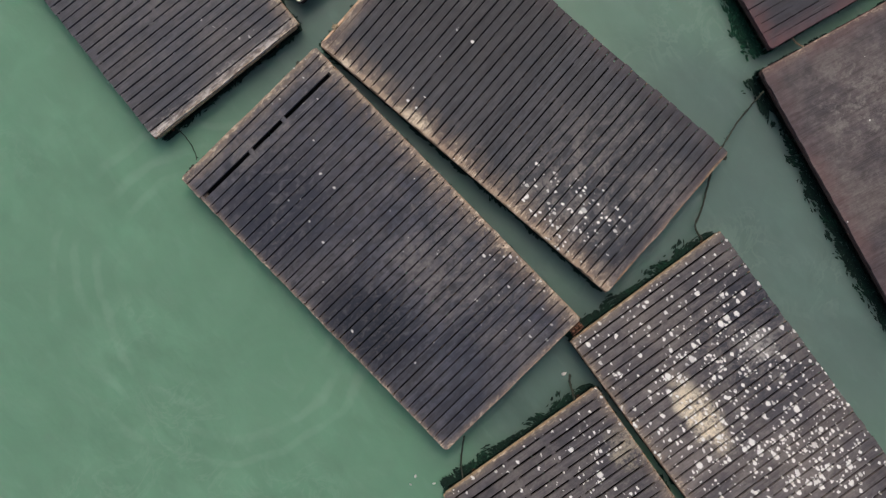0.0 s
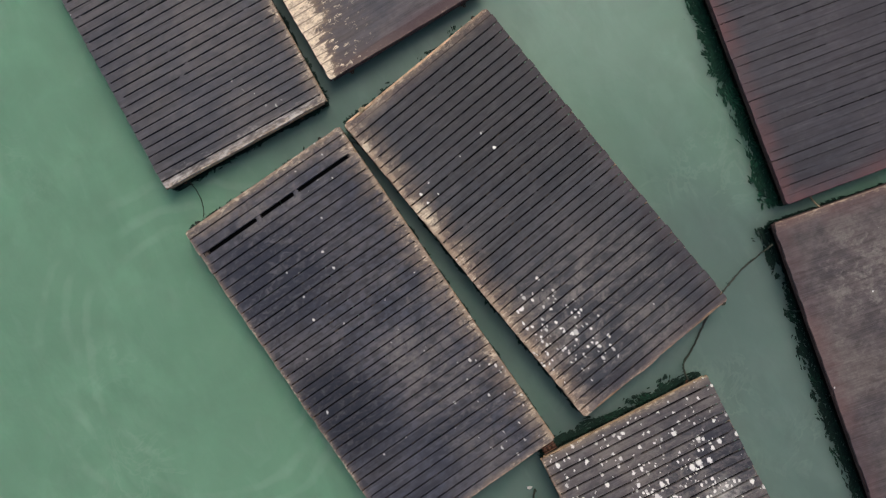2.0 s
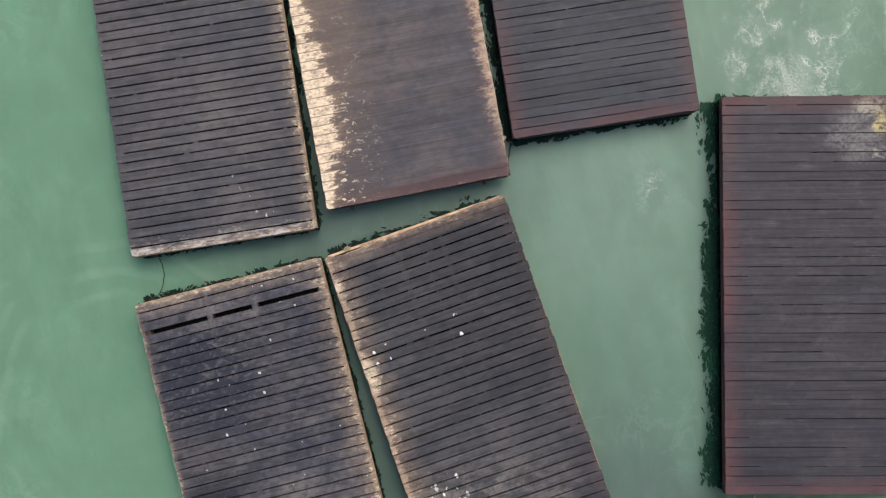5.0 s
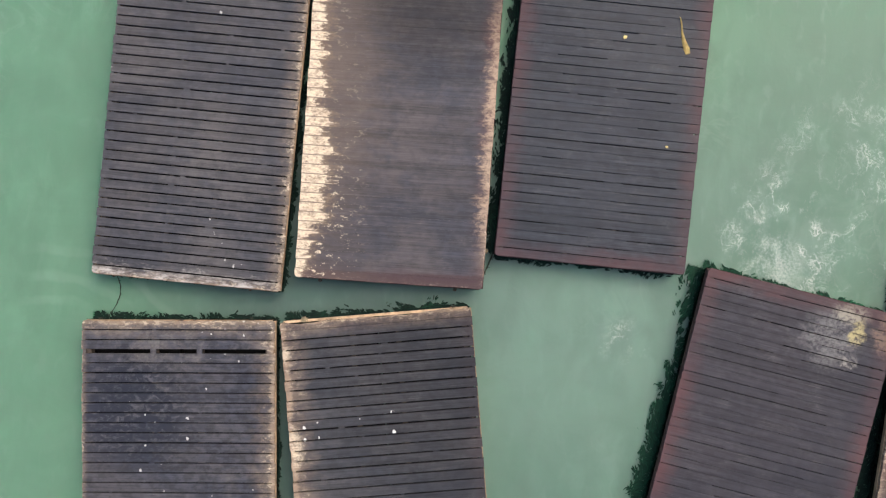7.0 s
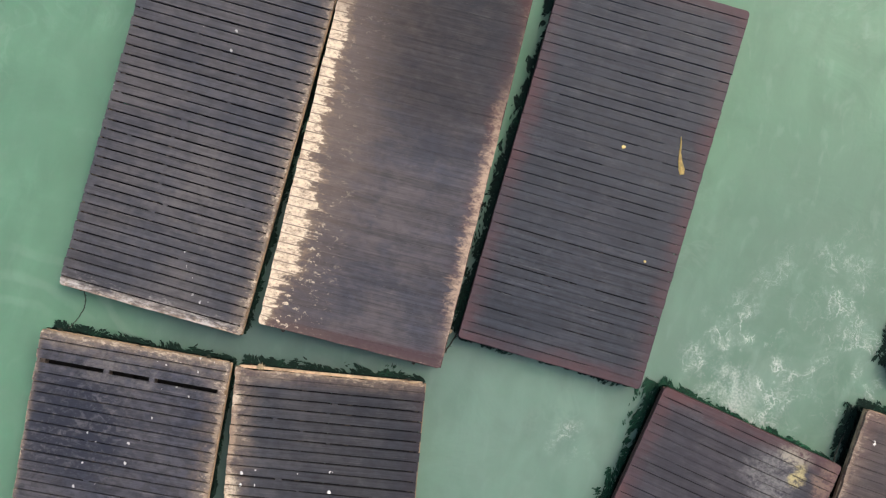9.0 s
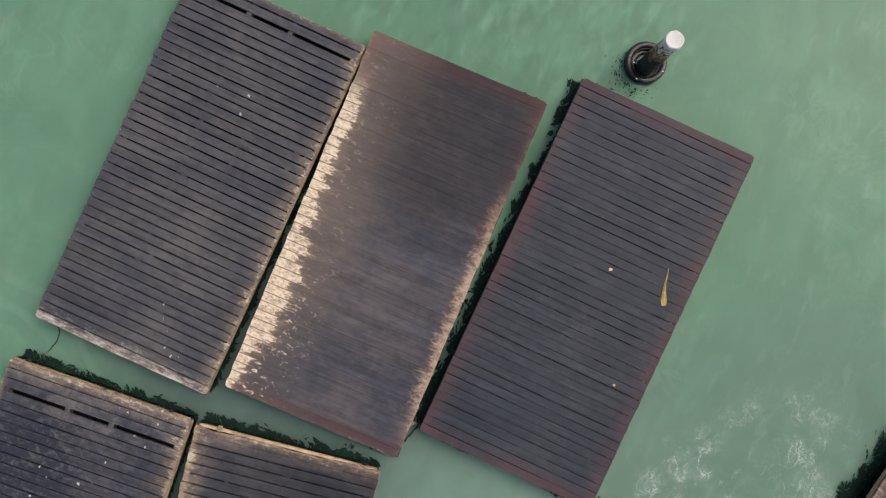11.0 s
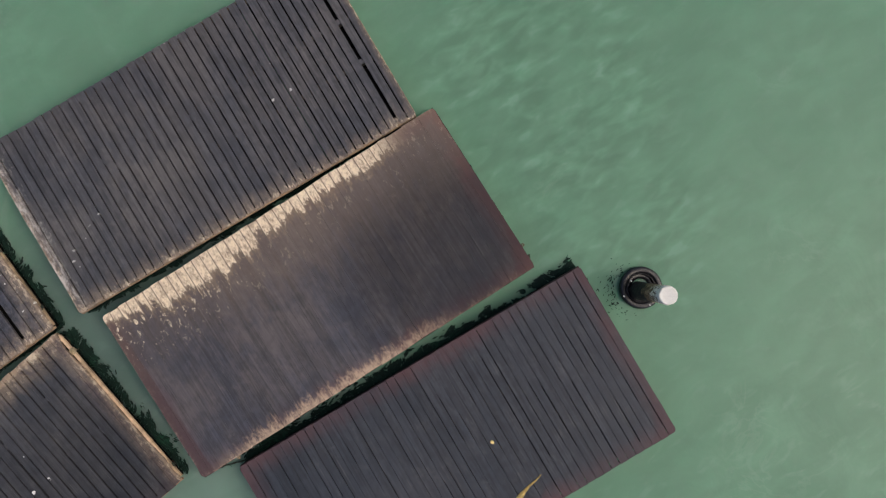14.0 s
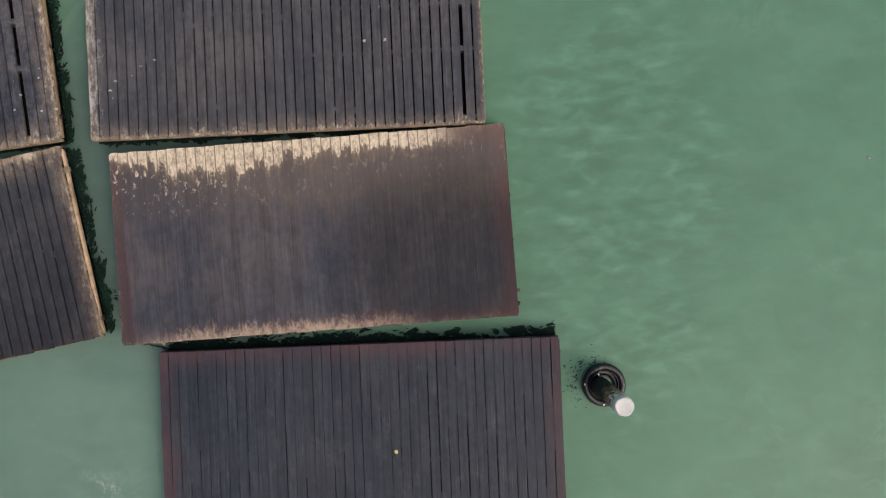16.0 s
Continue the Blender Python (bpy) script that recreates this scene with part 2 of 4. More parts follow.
            bare = g.most(bare, g.most(g.mul(m, g.step(mid, 0.3, 0.6, 0.45, 0.95)), soft))
    if wear != (0, 0, 0, 0):
        col = g.mix(bare, col, tan)
        fleck = g.mul(g.step(g.noise(g.vec("MULTIPLY", p, (9, 20, 1)), 1.0, 5, 0.75), 0.50, 0.61), g.step(bare, 0.14, 0.5))
        fleck = g.mul(fleck, g.step(g.noise(flat, 1.7, 3), 0.38, 0.62, 0.3, 1.0))
        col = g.mix(g.mul(fleck, 0.95), col, (0.66, 0.55, 0.41))
    if red > 0:
        e = g.math("MINIMUM", g.math("MINIMUM", left, right), g.math("MINIMUM", low, high))
        m = g.mul(g.step(g.add(e, g.mul(g.sub(mid, 0.5), 0.45)), 0.0, 0.36, 1.0, 0.0), g.mul(g.step(large, 0.35, 0.6, 0.45, 1.0), g.step(v, -2.5, 1.5, red_low, 1.0)))
        col = g.mix(g.mul(m, red), col, (0.140, 0.062, 0.062))
    if band > 0:
        # a stained strip along the lower end, cut off sharply
        edge = g.add(band, g.add(g.mul(u, 0.035), g.mul(g.sub(rag, 0.5), 0.10)))
        col = g.mix(g.mul(g.step(g.sub(edge, low), -0.015, 0.03), g.step(small, 0.3, 0.6, 0.6, 0.9)), col, (0.076, 0.048, 0.053))
    if pale > 0:
        # paint flaked off in ragged patches along the rubbed edges
        sweep = g.noise(g.vec("MULTIPLY", p, (0.5, 1.3, 1)), 1.0, 3, 0.6)
        flake = g.noise(g.vec("MULTIPLY", p, (6.0, 11.0, 1)), 1.0, 6, 0.78, 0.5)
        dash = g.noise(g.vec("MULTIPLY", p, (1.6, 13.0, 1)), 1.0, 3, 0.6)
        broad = g.mul(g.step(v, -2.6, -1.9), g.step(v, -1.2, 0.0, 1.0, 0.0))
        reach = g.add(g.add(g.step(v, -2.9, -2.0, 0.12, 0.24), g.mul(broad, 0.20)), g.mul(g.sub(sweep, 0.5), 0.36))
        reach = g.add(g.add(reach, g.mul(g.sub(g.chance(), 0.5), 0.18)), g.add(g.mul(g.sub(flake, 0.5), 0.46), g.mul(g.sub(dash, 0.5), 0.26)))
        m1 = g.mul(g.step(g.sub(reach, left), -0.03, 0.04), g.step(high, 0.55, 1.3))
        speck = g.noise(g.vec("MULTIPLY", p, (16, 26, 1)), 1.0, 4, 0.7)
        m1 = g.mul(m1, g.mul(g.step(flake, 0.32, 0.40, 0.25, 1.0), g.step(speck, 0.32, 0.40, 0.45, 1.0)))
        loose = g.mul(g.step(g.add(flake, g.mul(g.sub(speck, 0.5), 0.5)), 0.58, 0.66), g.step(left, 0.5, 1.2, 0.9, 0.0))
        seam = g.math("FRACT", g.mul(high, 1 / pitch))
        seam = g.math("ABSOLUTE", g.sub(seam, 0.5))
        m1 = g.mul(m1, g.step(g.add(seam, g.mul(g.sub(speck, 0.5), 0.06)), 0.42, 0.475, 1.0, 0.2))
        m1 = g.most(m1, g.mul(loose, g.step(v, -2.9, 0.6, 1.0, 0.25)))
        r2 = g.add(g.add(0.11, g.mul(g.sub(flake, 0.5), 0.55)), g.mul(g.sub(dash, 0.5), 0.3))
        m2 = g.mul(g.step(g.sub(r2, right), -0.12, 0.12), g.step(g.math("ABSOLUTE", g.add(v, 0.5)), 1.3, 2.3, 1.0, 0.0))
        m2 = g.mul(m2, g.step(g.add(g.mul(speck, 0.5), g.mul(flake, 0.5)), 0.40, 0.56, 0.3, 1.0))
        raw = g.mul(g.step(g.sub(g.add(reach, g.add(0.10, g.mul(g.sub(rag, 0.5), 0.5))), left), -0.10, 0.14), g.step(high, 0.4, 1.2))
        col = g.mix(g.mul(raw, g.step(speck, 0.30, 0.60, 0.35, 0.85)), col, (0.255, 0.185, 0.130))
        cream = g.mix(g.step(g.add(g.mul(flake, 0.5), g.mul(speck, 0.5)), 0.40, 0.58), (0.50, 0.39, 0.28), (0.88, 0.75, 0.56))
        col = g.mix(g.mul(m1, 0.92 * pale), col, cream)
        col = g.mix(g.mul(m2, 0.85 * pale), col, (0.52, 0.385, 0.275))
        haze = g.mul(g.step(g.add(left, g.mul(mid, -0.8)), 0.0, 1.3, 1.0, 0.0), g.step(v, -2.2, -0.8, 0.22, 0.42))
        col = g.mix(g.mul(haze, g.sub(1.0, m1)), col, (0.22, 0.165, 0.125))
    for cu, cv, ru, rv, amount in wet:
        m = g.mul(g.blob(g.add(u, g.mul(g.sub(mid, 0.5), 0.9)), g.add(v, g.mul(g.sub(large, 0.5), 0.9)), cu, cv, ru, rv), amount)
        col = g.tint(col, g.sub(1.0, g.mul(m, 0.5)))
    if salt > 0:
        m = g.step(g.add(low, g.mul(g.sub(rag, 0.5), 0.7)), 0.02, 0.24, 1.0, 0.0)
        m = g.mul(m, g.step(g.noise(g.vec("MULTIPLY", p, (2.2, 7, 1)), 2.0, 5, 0.7), 0.42, 0.66))
        col = g.mix(g.mul(m, salt), col, (0.60, 0.56, 0.52))
    for cu, cv, ru, rv, colour, amount in smear:
        b = g.blob(g.add(u, g.mul(g.sub(mid, 0.5), 0.5)), g.add(v, g.mul(g.sub(small, 0.5), 0.35)), cu, cv, ru, rv)
        b = g.mul(b, g.step(g.add(g.mul(mid, 0.5), g.mul(small, 0.5)), 0.38, 0.58))
        col = g.mix(g.mul(b, amount), col, colour)
    # droppings
    field = drops
    for cu, cv, ru, rv, amount in spots:
        field = g.add(field, g.mul(g.blob(u, v, cu, cv, ru, rv), amount))
    field = g.mul(field, g.mul(g.step(large, 0.3, 0.62, 0.5, 1.3), g.step(g.noise(flat, 2.1, 3, 0.6), 0.36, 0.64, 0.25, 1.75)))
    warped = g.vec("ADD", flat, g.tint(g.vec("SUBTRACT", g.noise(flat, 22, 3, 0.65, 0, True), (0.5, 0.5, 0.5)), 0.068))
    warped = g.vec("MULTIPLY", warped, (1.12, 0.80, 1))
    cover = 0.0
    for scale, reach, share in ((6.0, 0.40, big), (12.0, 0.50, 1.0), (30.0, 0.36, 0.08)):
        dist, cell = g.cells(g.vec("ADD", warped, (scale, scale * 2, 0)), scale)
        cr, cg, cb = g.split(cell)
        size = g.mul(g.add(g.mul(cg, 0.75), 0.25), reach * dot)
        m = g.mul(g.step(dist, g.mul(size, 0.6), size, 1.0, 0.0), g.math("LESS_THAN", cr, g.mul(field, share)))
        cover = g.most(cover, g.mul(m, g.step(cb, 0.0, 0.3, 0.6, 1.0)))
    smudge = g.mul(g.step(g.noise(flat, 5.5, 5, 0.7, 0.6), 0.56, 0.74), g.math("MINIMUM", g.mul(field, 1.0), 0.36))
    col = g.mix(smudge, col, (0.36, 0.33, 0.30))
    cover = g.mul(cover, white)
    col = g.mix(cover, col, (0.80, 0.79, 0.75))
    rough = g.add(g.step(large, 0.35, 0.65, 0.42, 0.68), g.mul(cover, 0.2))
    h = g.add(g.mul(grain, 0.5), g.add(g.mul(fibre, 0.35), g.mul(cover, 0.6)))
    return g.done(col, rough, h, 0.006, gloss=0.22)


def side_material(name, colour):
    g = Graph(name)
    a = g.noise(g.pos, 2.2, 5, 0.65)
    b = g.noise(g.vec("MULTIPLY", g.pos, (14, 14, 70)), 1.0, 3)
    f = g.add(g.step(a, 0.3, 0.7, 0.5, 1.25), g.step(b, 0.3, 0.7, -0.2, 0.2))
    return g.done(g.mix(g.step(a, 0.56, 0.72), g.tint(colour, f), (0.05, 0.04, 0.03)), 0.75, b, 0.006)


def algae_material(name, deep, pale, fresh):
    g = Graph(name)
    r = g.island()
    a = g.noise(g.pos, 1.3, 3)
    col = g.mix(g.step(r, 0.0, 1.0), deep, pale)
    col = g.mix(g.mul(g.step(a, 0.5, 0.66), g.step(r, 0.3, 0.9)), col, fresh)
    return g.done(col, 0.8, g.noise(g.pos, 60, 2), 0.004, gloss=0.15)


def pile_material():
    """Black and slimy by the water, crusted brown and white further up."""
    g = Graph("barnacled_pile")
    _, _, z = g.split(g.pos)
    a = g.noise(g.pos, 12, 5, 0.7)
    b = g.noise(g.pos, 22, 4, 0.7)
    col = g.mix(g.step(a, 0.4, 0.6), (0.010, 0.010, 0.009), (0.030, 0.025, 0.018))
    rise = g.add(z, g.mul(g.sub(a, 0.5), 0.9))
    col = g.mix(g.step(rise, 0.60, 0.82), col, g.mix(g.step(b, 0.42, 0.58), (0.11, 0.066, 0.034), (0.36, 0.24, 0.13)))
    crust = g.mul(g.step(rise, 0.92, 1.18), g.step(b, 0.44, 0.53))
    col = g.mix(crust, col, (0.92, 0.86, 0.72))
    return g.done(col, 0.85, g.add(a, b), 0.02)


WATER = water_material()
TAN_SIDE = side_material("bare_timber_side", (0.36, 0.25, 0.155))
# brighter copy of the bare timber, with light on an end face painted in
LIT_TIMBER = side_material("lit_timber_edge", (0.62, 0.44, 0.28))
RED_SIDE = side_material("red_stained_side", (0.055, 0.026, 0.023))
JOIST = plain("joist_timber", (0.08, 0.062, 0.048), 0.8, 0.3, 5)
FLOAT = plain("black_polyethylene", (0.008, 0.008, 0.008), 0.9, 0.3, 4, gloss=0.08)
ALGAE = algae_material("dark_algae", (0.007, 0.016, 0.013), (0.012, 0.034, 0.024), (0.015, 0.060, 0.034))
GREEN_ALGAE = algae_material("green_algae", (0.009, 0.030, 0.019), (0.016, 0.070, 0.040), (0.034, 0.160, 0.082))
RUST = plain("rusty_steel", (0.11, 0.050, 0.028), 0.75, 0.4, 30, 0.003, 0.4)
ROPE = plain("weedy_rope", (0.028, 0.034, 0.022), 0.85, 0.35, 25)
PALE_ROPE = plain("bleached_rope", (0.30, 0.24, 0.15), 0.85, 0.35, 25)
RUBBER = plain("wet_black_rubber", (0.009, 0.009, 0.011), 0.24, 0.35, 8, 0.004)
CAP = plain("weathered_white_cap", (0.93, 0.91, 0.85), 0.7, 0.05, 14, 0.016)
PILE = pile_material()
# white of the feathers and of the glints modelled on the tyre
GLINT_FEATHER = plain("white_dropping", (0.80, 0.79, 0.75), 0.7, 0.06, 20)
YELLOW = plain("yellow_peel", (0.70, 0.55, 0.21), 0.6, 0.25, 16)


# ---- mesh helpers ----
def part(name, bm, material, parent=None, label=""):
    me = bpy.data.meshes.new(name)
    bm.to_mesh(me)
    bm.free()
    me.materials.append(material)
    ob = new(name, me)
    if parent is not None:
        ob.parent = parent
    return tagged(ob, label)


def shared(name, me, parent, m):
    ob = new(name, me)
    ob.parent = parent
    ob.matrix_basis = m
    return ob


def data(name, verts, faces, material, smooth=False):
    me = bpy.data.meshes.new(name)
    me.from_pydata(verts, [], faces)
    me.materials.append(material)
    if smooth:
        me.polygons.foreach_set("use_smooth", [True] * len(me.polygons))
    me.update()
    return me


def box(bm, x, y, z, sx, sy, sz, bevel=0.0):
    made = bmesh.ops.create_cube(bm, size=1, matrix=Matrix.Translation((x, y, z)) @ Matrix.Diagonal((sx, sy, sz, 1)))
    if bevel:
        edges = list({e for v in made["verts"] for e in v.link_edges})
        bmesh.ops.bevel(bm, geom=edges, offset=bevel, segments=2, affect="EDGES", profile=0.6)


def tube(bm, pts, radius, sides=7):
    """A round bar along points; radius may be one number or one for each point."""
    rings = []
    for i, p in enumerate(pts):
        a, b = Vector(pts[max(i - 1, 0)]), Vector(pts[min(i + 1, len(pts) - 1)])
        q = (b - a).to_track_quat("Z", "Y")
        r = radius[i] if isinstance(radius, (list, tuple)) else radius
        rings.append([bm.verts.new(Vector(p) + q @ Vector((r * math.cos(k * math.tau / sides), r * math.sin(k * math.tau / sides), 0))) for k in range(sides)])
    for a, b in zip(rings, rings[1:]):
        for k in range(sides):
            bm.faces.new((a[k], a[(k + 1) % sides], b[(k + 1) % sides], b[k])).smooth = True
    bm.faces.new(rings[0][::-1])
    bm.faces.new(rings[-1])


def lathe(bm, profile, sides=32, centre=(0, 0, 0), wobble=0.0, closed=False):
    """Turns a profile of (radius, height) about the z axis."""
    rings = []
    for j, (r, z) in enumerate(profile):
        ring = []
        for k in range(sides):
            a = k * math.tau / sides
            rr = r * (1 + wobble * noise.noise(Vector((math.cos(a) * 2, math.sin(a) * 2, z * 5 + j))))
            ring.append(bm.verts.new((centre[0] + rr * math.cos(a), centre[1] + rr * math.sin(a), centre[2] + z)))
        rings.append(ring)
    pairs = list(zip(rings, rings[1:])) + ([(rings[-1], rings[0])] if closed else [])
    for a, b in pairs:
        for k in range(sides):
            bm.faces.new((a[k], a[(k + 1) % sides], b[(k + 1) % sides], b[k])).smooth = True
    if not closed:
        bm.faces.new(rings[0][::-1])
        bm.faces.new(rings[-1])


DECK, THICK = 0.33, 0.042


def plank_mesh(name, length, width, material, corner=0.0, side=1, c=0.006, chew=0.0):
    """One deck board along x with eased edges. An end board has round outer corners and an outer edge on its +y or -y side that is worn by chew metres."""
    h, x = width / 2, length / 2
    if corner:
        arc = [(x - corner + corner * math.sin(a), h - corner + corner * math.cos(a)) for a in (0, 0.52, 1.05, 1.57)]
        worn = []
        for k in range(1, 24):
            px = -x + corner + (length - 2 * corner) * k / 24
            worn.append((px, h - chew * (0.5 + noise.noise(Vector((px * 2.2, side * 3 + length * 7, 0.4))) + 0.5 * noise.noise(Vector((px * 9, side + length, 2.2))))))
        outline = [(-px, py) for px, py in arc[::-1]] + worn + arc + [(x, -h), (-x, -h)]
        outline = [(px, py * side) for px, py in outline]
        if side < 0:
            outline = outline[::-1]
    else:
        outline = [(-x, h), (x, h), (x, -h), (-x, -h)]
    n = len(outline)
    inner = [(px * (1 - c / x), py * (1 - c / h)) for px, py in outline]
    verts = [(px, py, -THICK) for px, py in outline] + [(px, py, -c) for px, py in outline] + [(px, py, 0) for px, py in inner]
    faces = [tuple(range(n)), tuple(range(3 * n - 1, 2 * n - 1, -1))]
    for k in range(n):
        j = (k + 1) % n
        faces += [(k, n + k, n + j, j), (n + k, 2 * n + k, 2 * n + j, n + j)]
    return data(name, verts, faces, material)


def seaweed(name, runs, parent, rng, material):
    """Matted weed that clings to a dock's sides and floats out from them. runs: (x0, y0, x1, y1, nx, ny, reach) along each side."""
    verts, faces = [], []

    def leaf(c, a, b, r):
        i, n, t0 = len(verts), 6, rng.uniform(0, math.tau)
        for k in range(n):
            q = rng.uniform(0.45, 1.0) * r
            verts.append(tuple(c + a * (q * math.cos(t0 + k * math.tau / n)) + b * (q * math.sin(t0 + k * math.tau / n))))
        faces.append(tuple(range(i, i + n)))

    for x0, y0, x1, y1, nx, ny, reach in runs:
        length = math.hypot(x1 - x0, y1 - y0)
        along, out = Vector(((x1 - x0) / length, (y1 - y0) / length, 0)), Vector((nx, ny, 0))
        seed = x0 * 3.3 + y0 * 1.7
        for _ in range(int(length * (500 + reach * 16000))):
            s, q = rng.uniform(0, length), rng.uniform(0, 1.9)
            d = reach * q
            clump = 0.75 + 0.85 * noise.noise(Vector((s * 0.9, seed, 3.1))) + 0.5 * noise.noise(Vector((s * 3.1, seed, 7.7)))
            clump += 0.95 * noise.noise(Vector((s * 4.5, d * 11, seed))) + 0.8 * noise.noise(Vector((s * 14, d * 40, seed + 4))) + rng.uniform(-0.25, 0.25)
            if q > clump:
                continue
            c = Vector((x0, y0, 0)) + along * s + out * d
            c.z = 0.005 + 0.014 * rng.random() + 0.06 * max(0.0, 1 - d / 0.06)
            a = 2.2 * noise.noise(Vector((s * 2.3, d * 5, seed + 9))) + rng.uniform(-0.35, 0.35)
            sway = along * math.cos(a) + out * math.sin(a)
            leaf(c, sway, Vector((-sway.y, sway.x, rng.uniform(-0.12, 0.12))) * rng.uniform(0.14, 0.32), rng.uniform(0.016, 0.062))
        for _ in range(int(length * 260)):
            s = rng.uniform(0, length)
            c = Vector((x0, y0, 0)) + along * s + out * rng.uniform(-0.02, 0.03)
            c.z = rng.uniform(0.0, 0.27) * rng.uniform(0.6, 1.0)
            leaf(c, along, Vector((0, 0, 1)) + out * 0.5, rng.uniform(0.02, 0.05))
    ob = new(name, data(name, verts, faces, material))
    ob.parent = parent
    return tagged(ob, "dark green seaweed matted along the waterline", kind="stuff")


def ring_bolt(parent, x, y, z, turn):
    bm = bmesh.new()
    box(bm, 0, 0, 0, 0.09, 0.012, 0.07, 0.003)
    pts = [(0.02 * math.sin(a), 0.012 + 0.02 - 0.02 * math.cos(a) * 0.9, 0.0) for a in [k * math.tau / 12 for k in range(13)]]
    tube(bm, pts, 0.008, 6)
    ob = part("ring_bolt", bm, RUST, parent, "rusty steel ring bolt")
    ob.matrix_basis = pose(x, y, z, 0, 0, turn)
    return ob


def rope_knot(parent, x, y, z, size, material, seed):
    """A few turns of old rope round a ring, with frayed ends."""
    rng = random.Random(seed)
    bm = bmesh.new()
    for _ in range(4):
        q = Euler((rng.uniform(-0.8, 0.8), rng.uniform(-0.8, 0.8), rng.uniform(0, 6))).to_matrix()
        c = Vector((rng.uniform(-0.4, 0.4), rng.uniform(-0.3, 0.3), rng.uniform(-0.2, 0.3))) * size
        r = size * rng.uniform(0.55, 0.9)
        tube(bm, [c + q @ Vector((r * math.cos(a), r * 0.7 * math.sin(a), 0)) for a in [k * math.tau / 11 for k in range(12)]], size * 0.2, 6)
    for _ in range(7):
        a, d = rng.uniform(0, math.tau), size * rng.uniform(0.9, 1.8)
        e = Vector((math.cos(a) * d, math.sin(a) * d, -size * 0.3))
        tube(bm, [Vector((0, 0, 0)), e * 0.5 + Vector((0, 0, size * 0.3)), e], [size * 0.12, size * 0.09, size * 0.03], 5)
    ob = part("rope_knot", bm, material, parent, "frayed rope knotted to a ring")
    ob.matrix_basis = pose(x, y, z)
    return ob


# ---- water ----
bm = bmesh.new()
s = 2500
bm.faces.new([bm.verts.new(c) for c in ((-s, -s, 0), (s, -s, 0), (s, s, 0), (-s, s, 0))])
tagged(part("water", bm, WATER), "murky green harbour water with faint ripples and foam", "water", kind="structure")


# ---- docks ----
JOISTS = (0.03, 0.37, 0.61, 0.96)


def packing(dock, seams, w, share, rng, material):
    """Dirt and splinters trodden into the gaps between boards: small plugs over the joists, and long runs where the share is large."""
    verts, faces = [], []

    def plug(u0, u1, v, wide, top):
        i = len(verts)
        for z in (top, DECK - 0.03):
            verts.extend([(u0, v - wide / 2, z), (u1, v - wide / 2, z), (u1, v + wide / 2, z), (u0, v + wide / 2, z)])
        faces.extend([(i, i + 1, i + 2, i + 3), (i, i + 4, i + 5, i + 1), (i + 1, i + 5, i + 6, i + 2), (i + 2, i + 6, i + 7, i + 3), (i + 3, i + 7, i + 4, i)])

    for v, wide in seams:
        if wide < 0.004 or wide > 0.03:
            continue
        for end in (-1, 1):
            if rng.random() < 0.8:
                a, b = w / 2 - 0.012, w / 2 - 0.012 - rng.uniform(0.015, 0.055)
                plug(*sorted((end * a, end * b)), v, wide + 0.006, DECK - rng.uniform(0.0035, 0.008))
        for f in JOISTS:
            if rng.random() < 0.2:
                u = (f - 0.5) * w + rng.uniform(-0.03, 0.03)
                plug(u, u + rng.uniform(0.015, 0.05), v, wide + 0.006, DECK - rng.uniform(0.003, 0.010))
        blind = rng.random()
        u = -w / 2 + 0.01
        while u < w / 2 - 0.02:
            closed = rng.random() < share * (0.4 + 1.2 * blind)
            run = min(rng.uniform(*((0.08, 0.75) if share > 0.2 else (0.02, 0.12))) if closed else rng.uniform(0.25, 0.9), w / 2 - 0.01 - u)
            if closed:
                for k in range(max(1, round(run / 0.12))):
                    a = u + run * k / max(1, round(run / 0.12))
                    plug(a, a + run / max(1, round(run / 0.12)), v, wide + 0.006, DECK - (0.0035 + 0.006 * rng.random() ** 2))
            u += run
    if verts:
        ob = new("packed_dirt", data("packed_dirt", verts, faces, material))
        ob.parent = dock
        tagged(ob, "trodden dirt packed between the boards", kind="stuff")


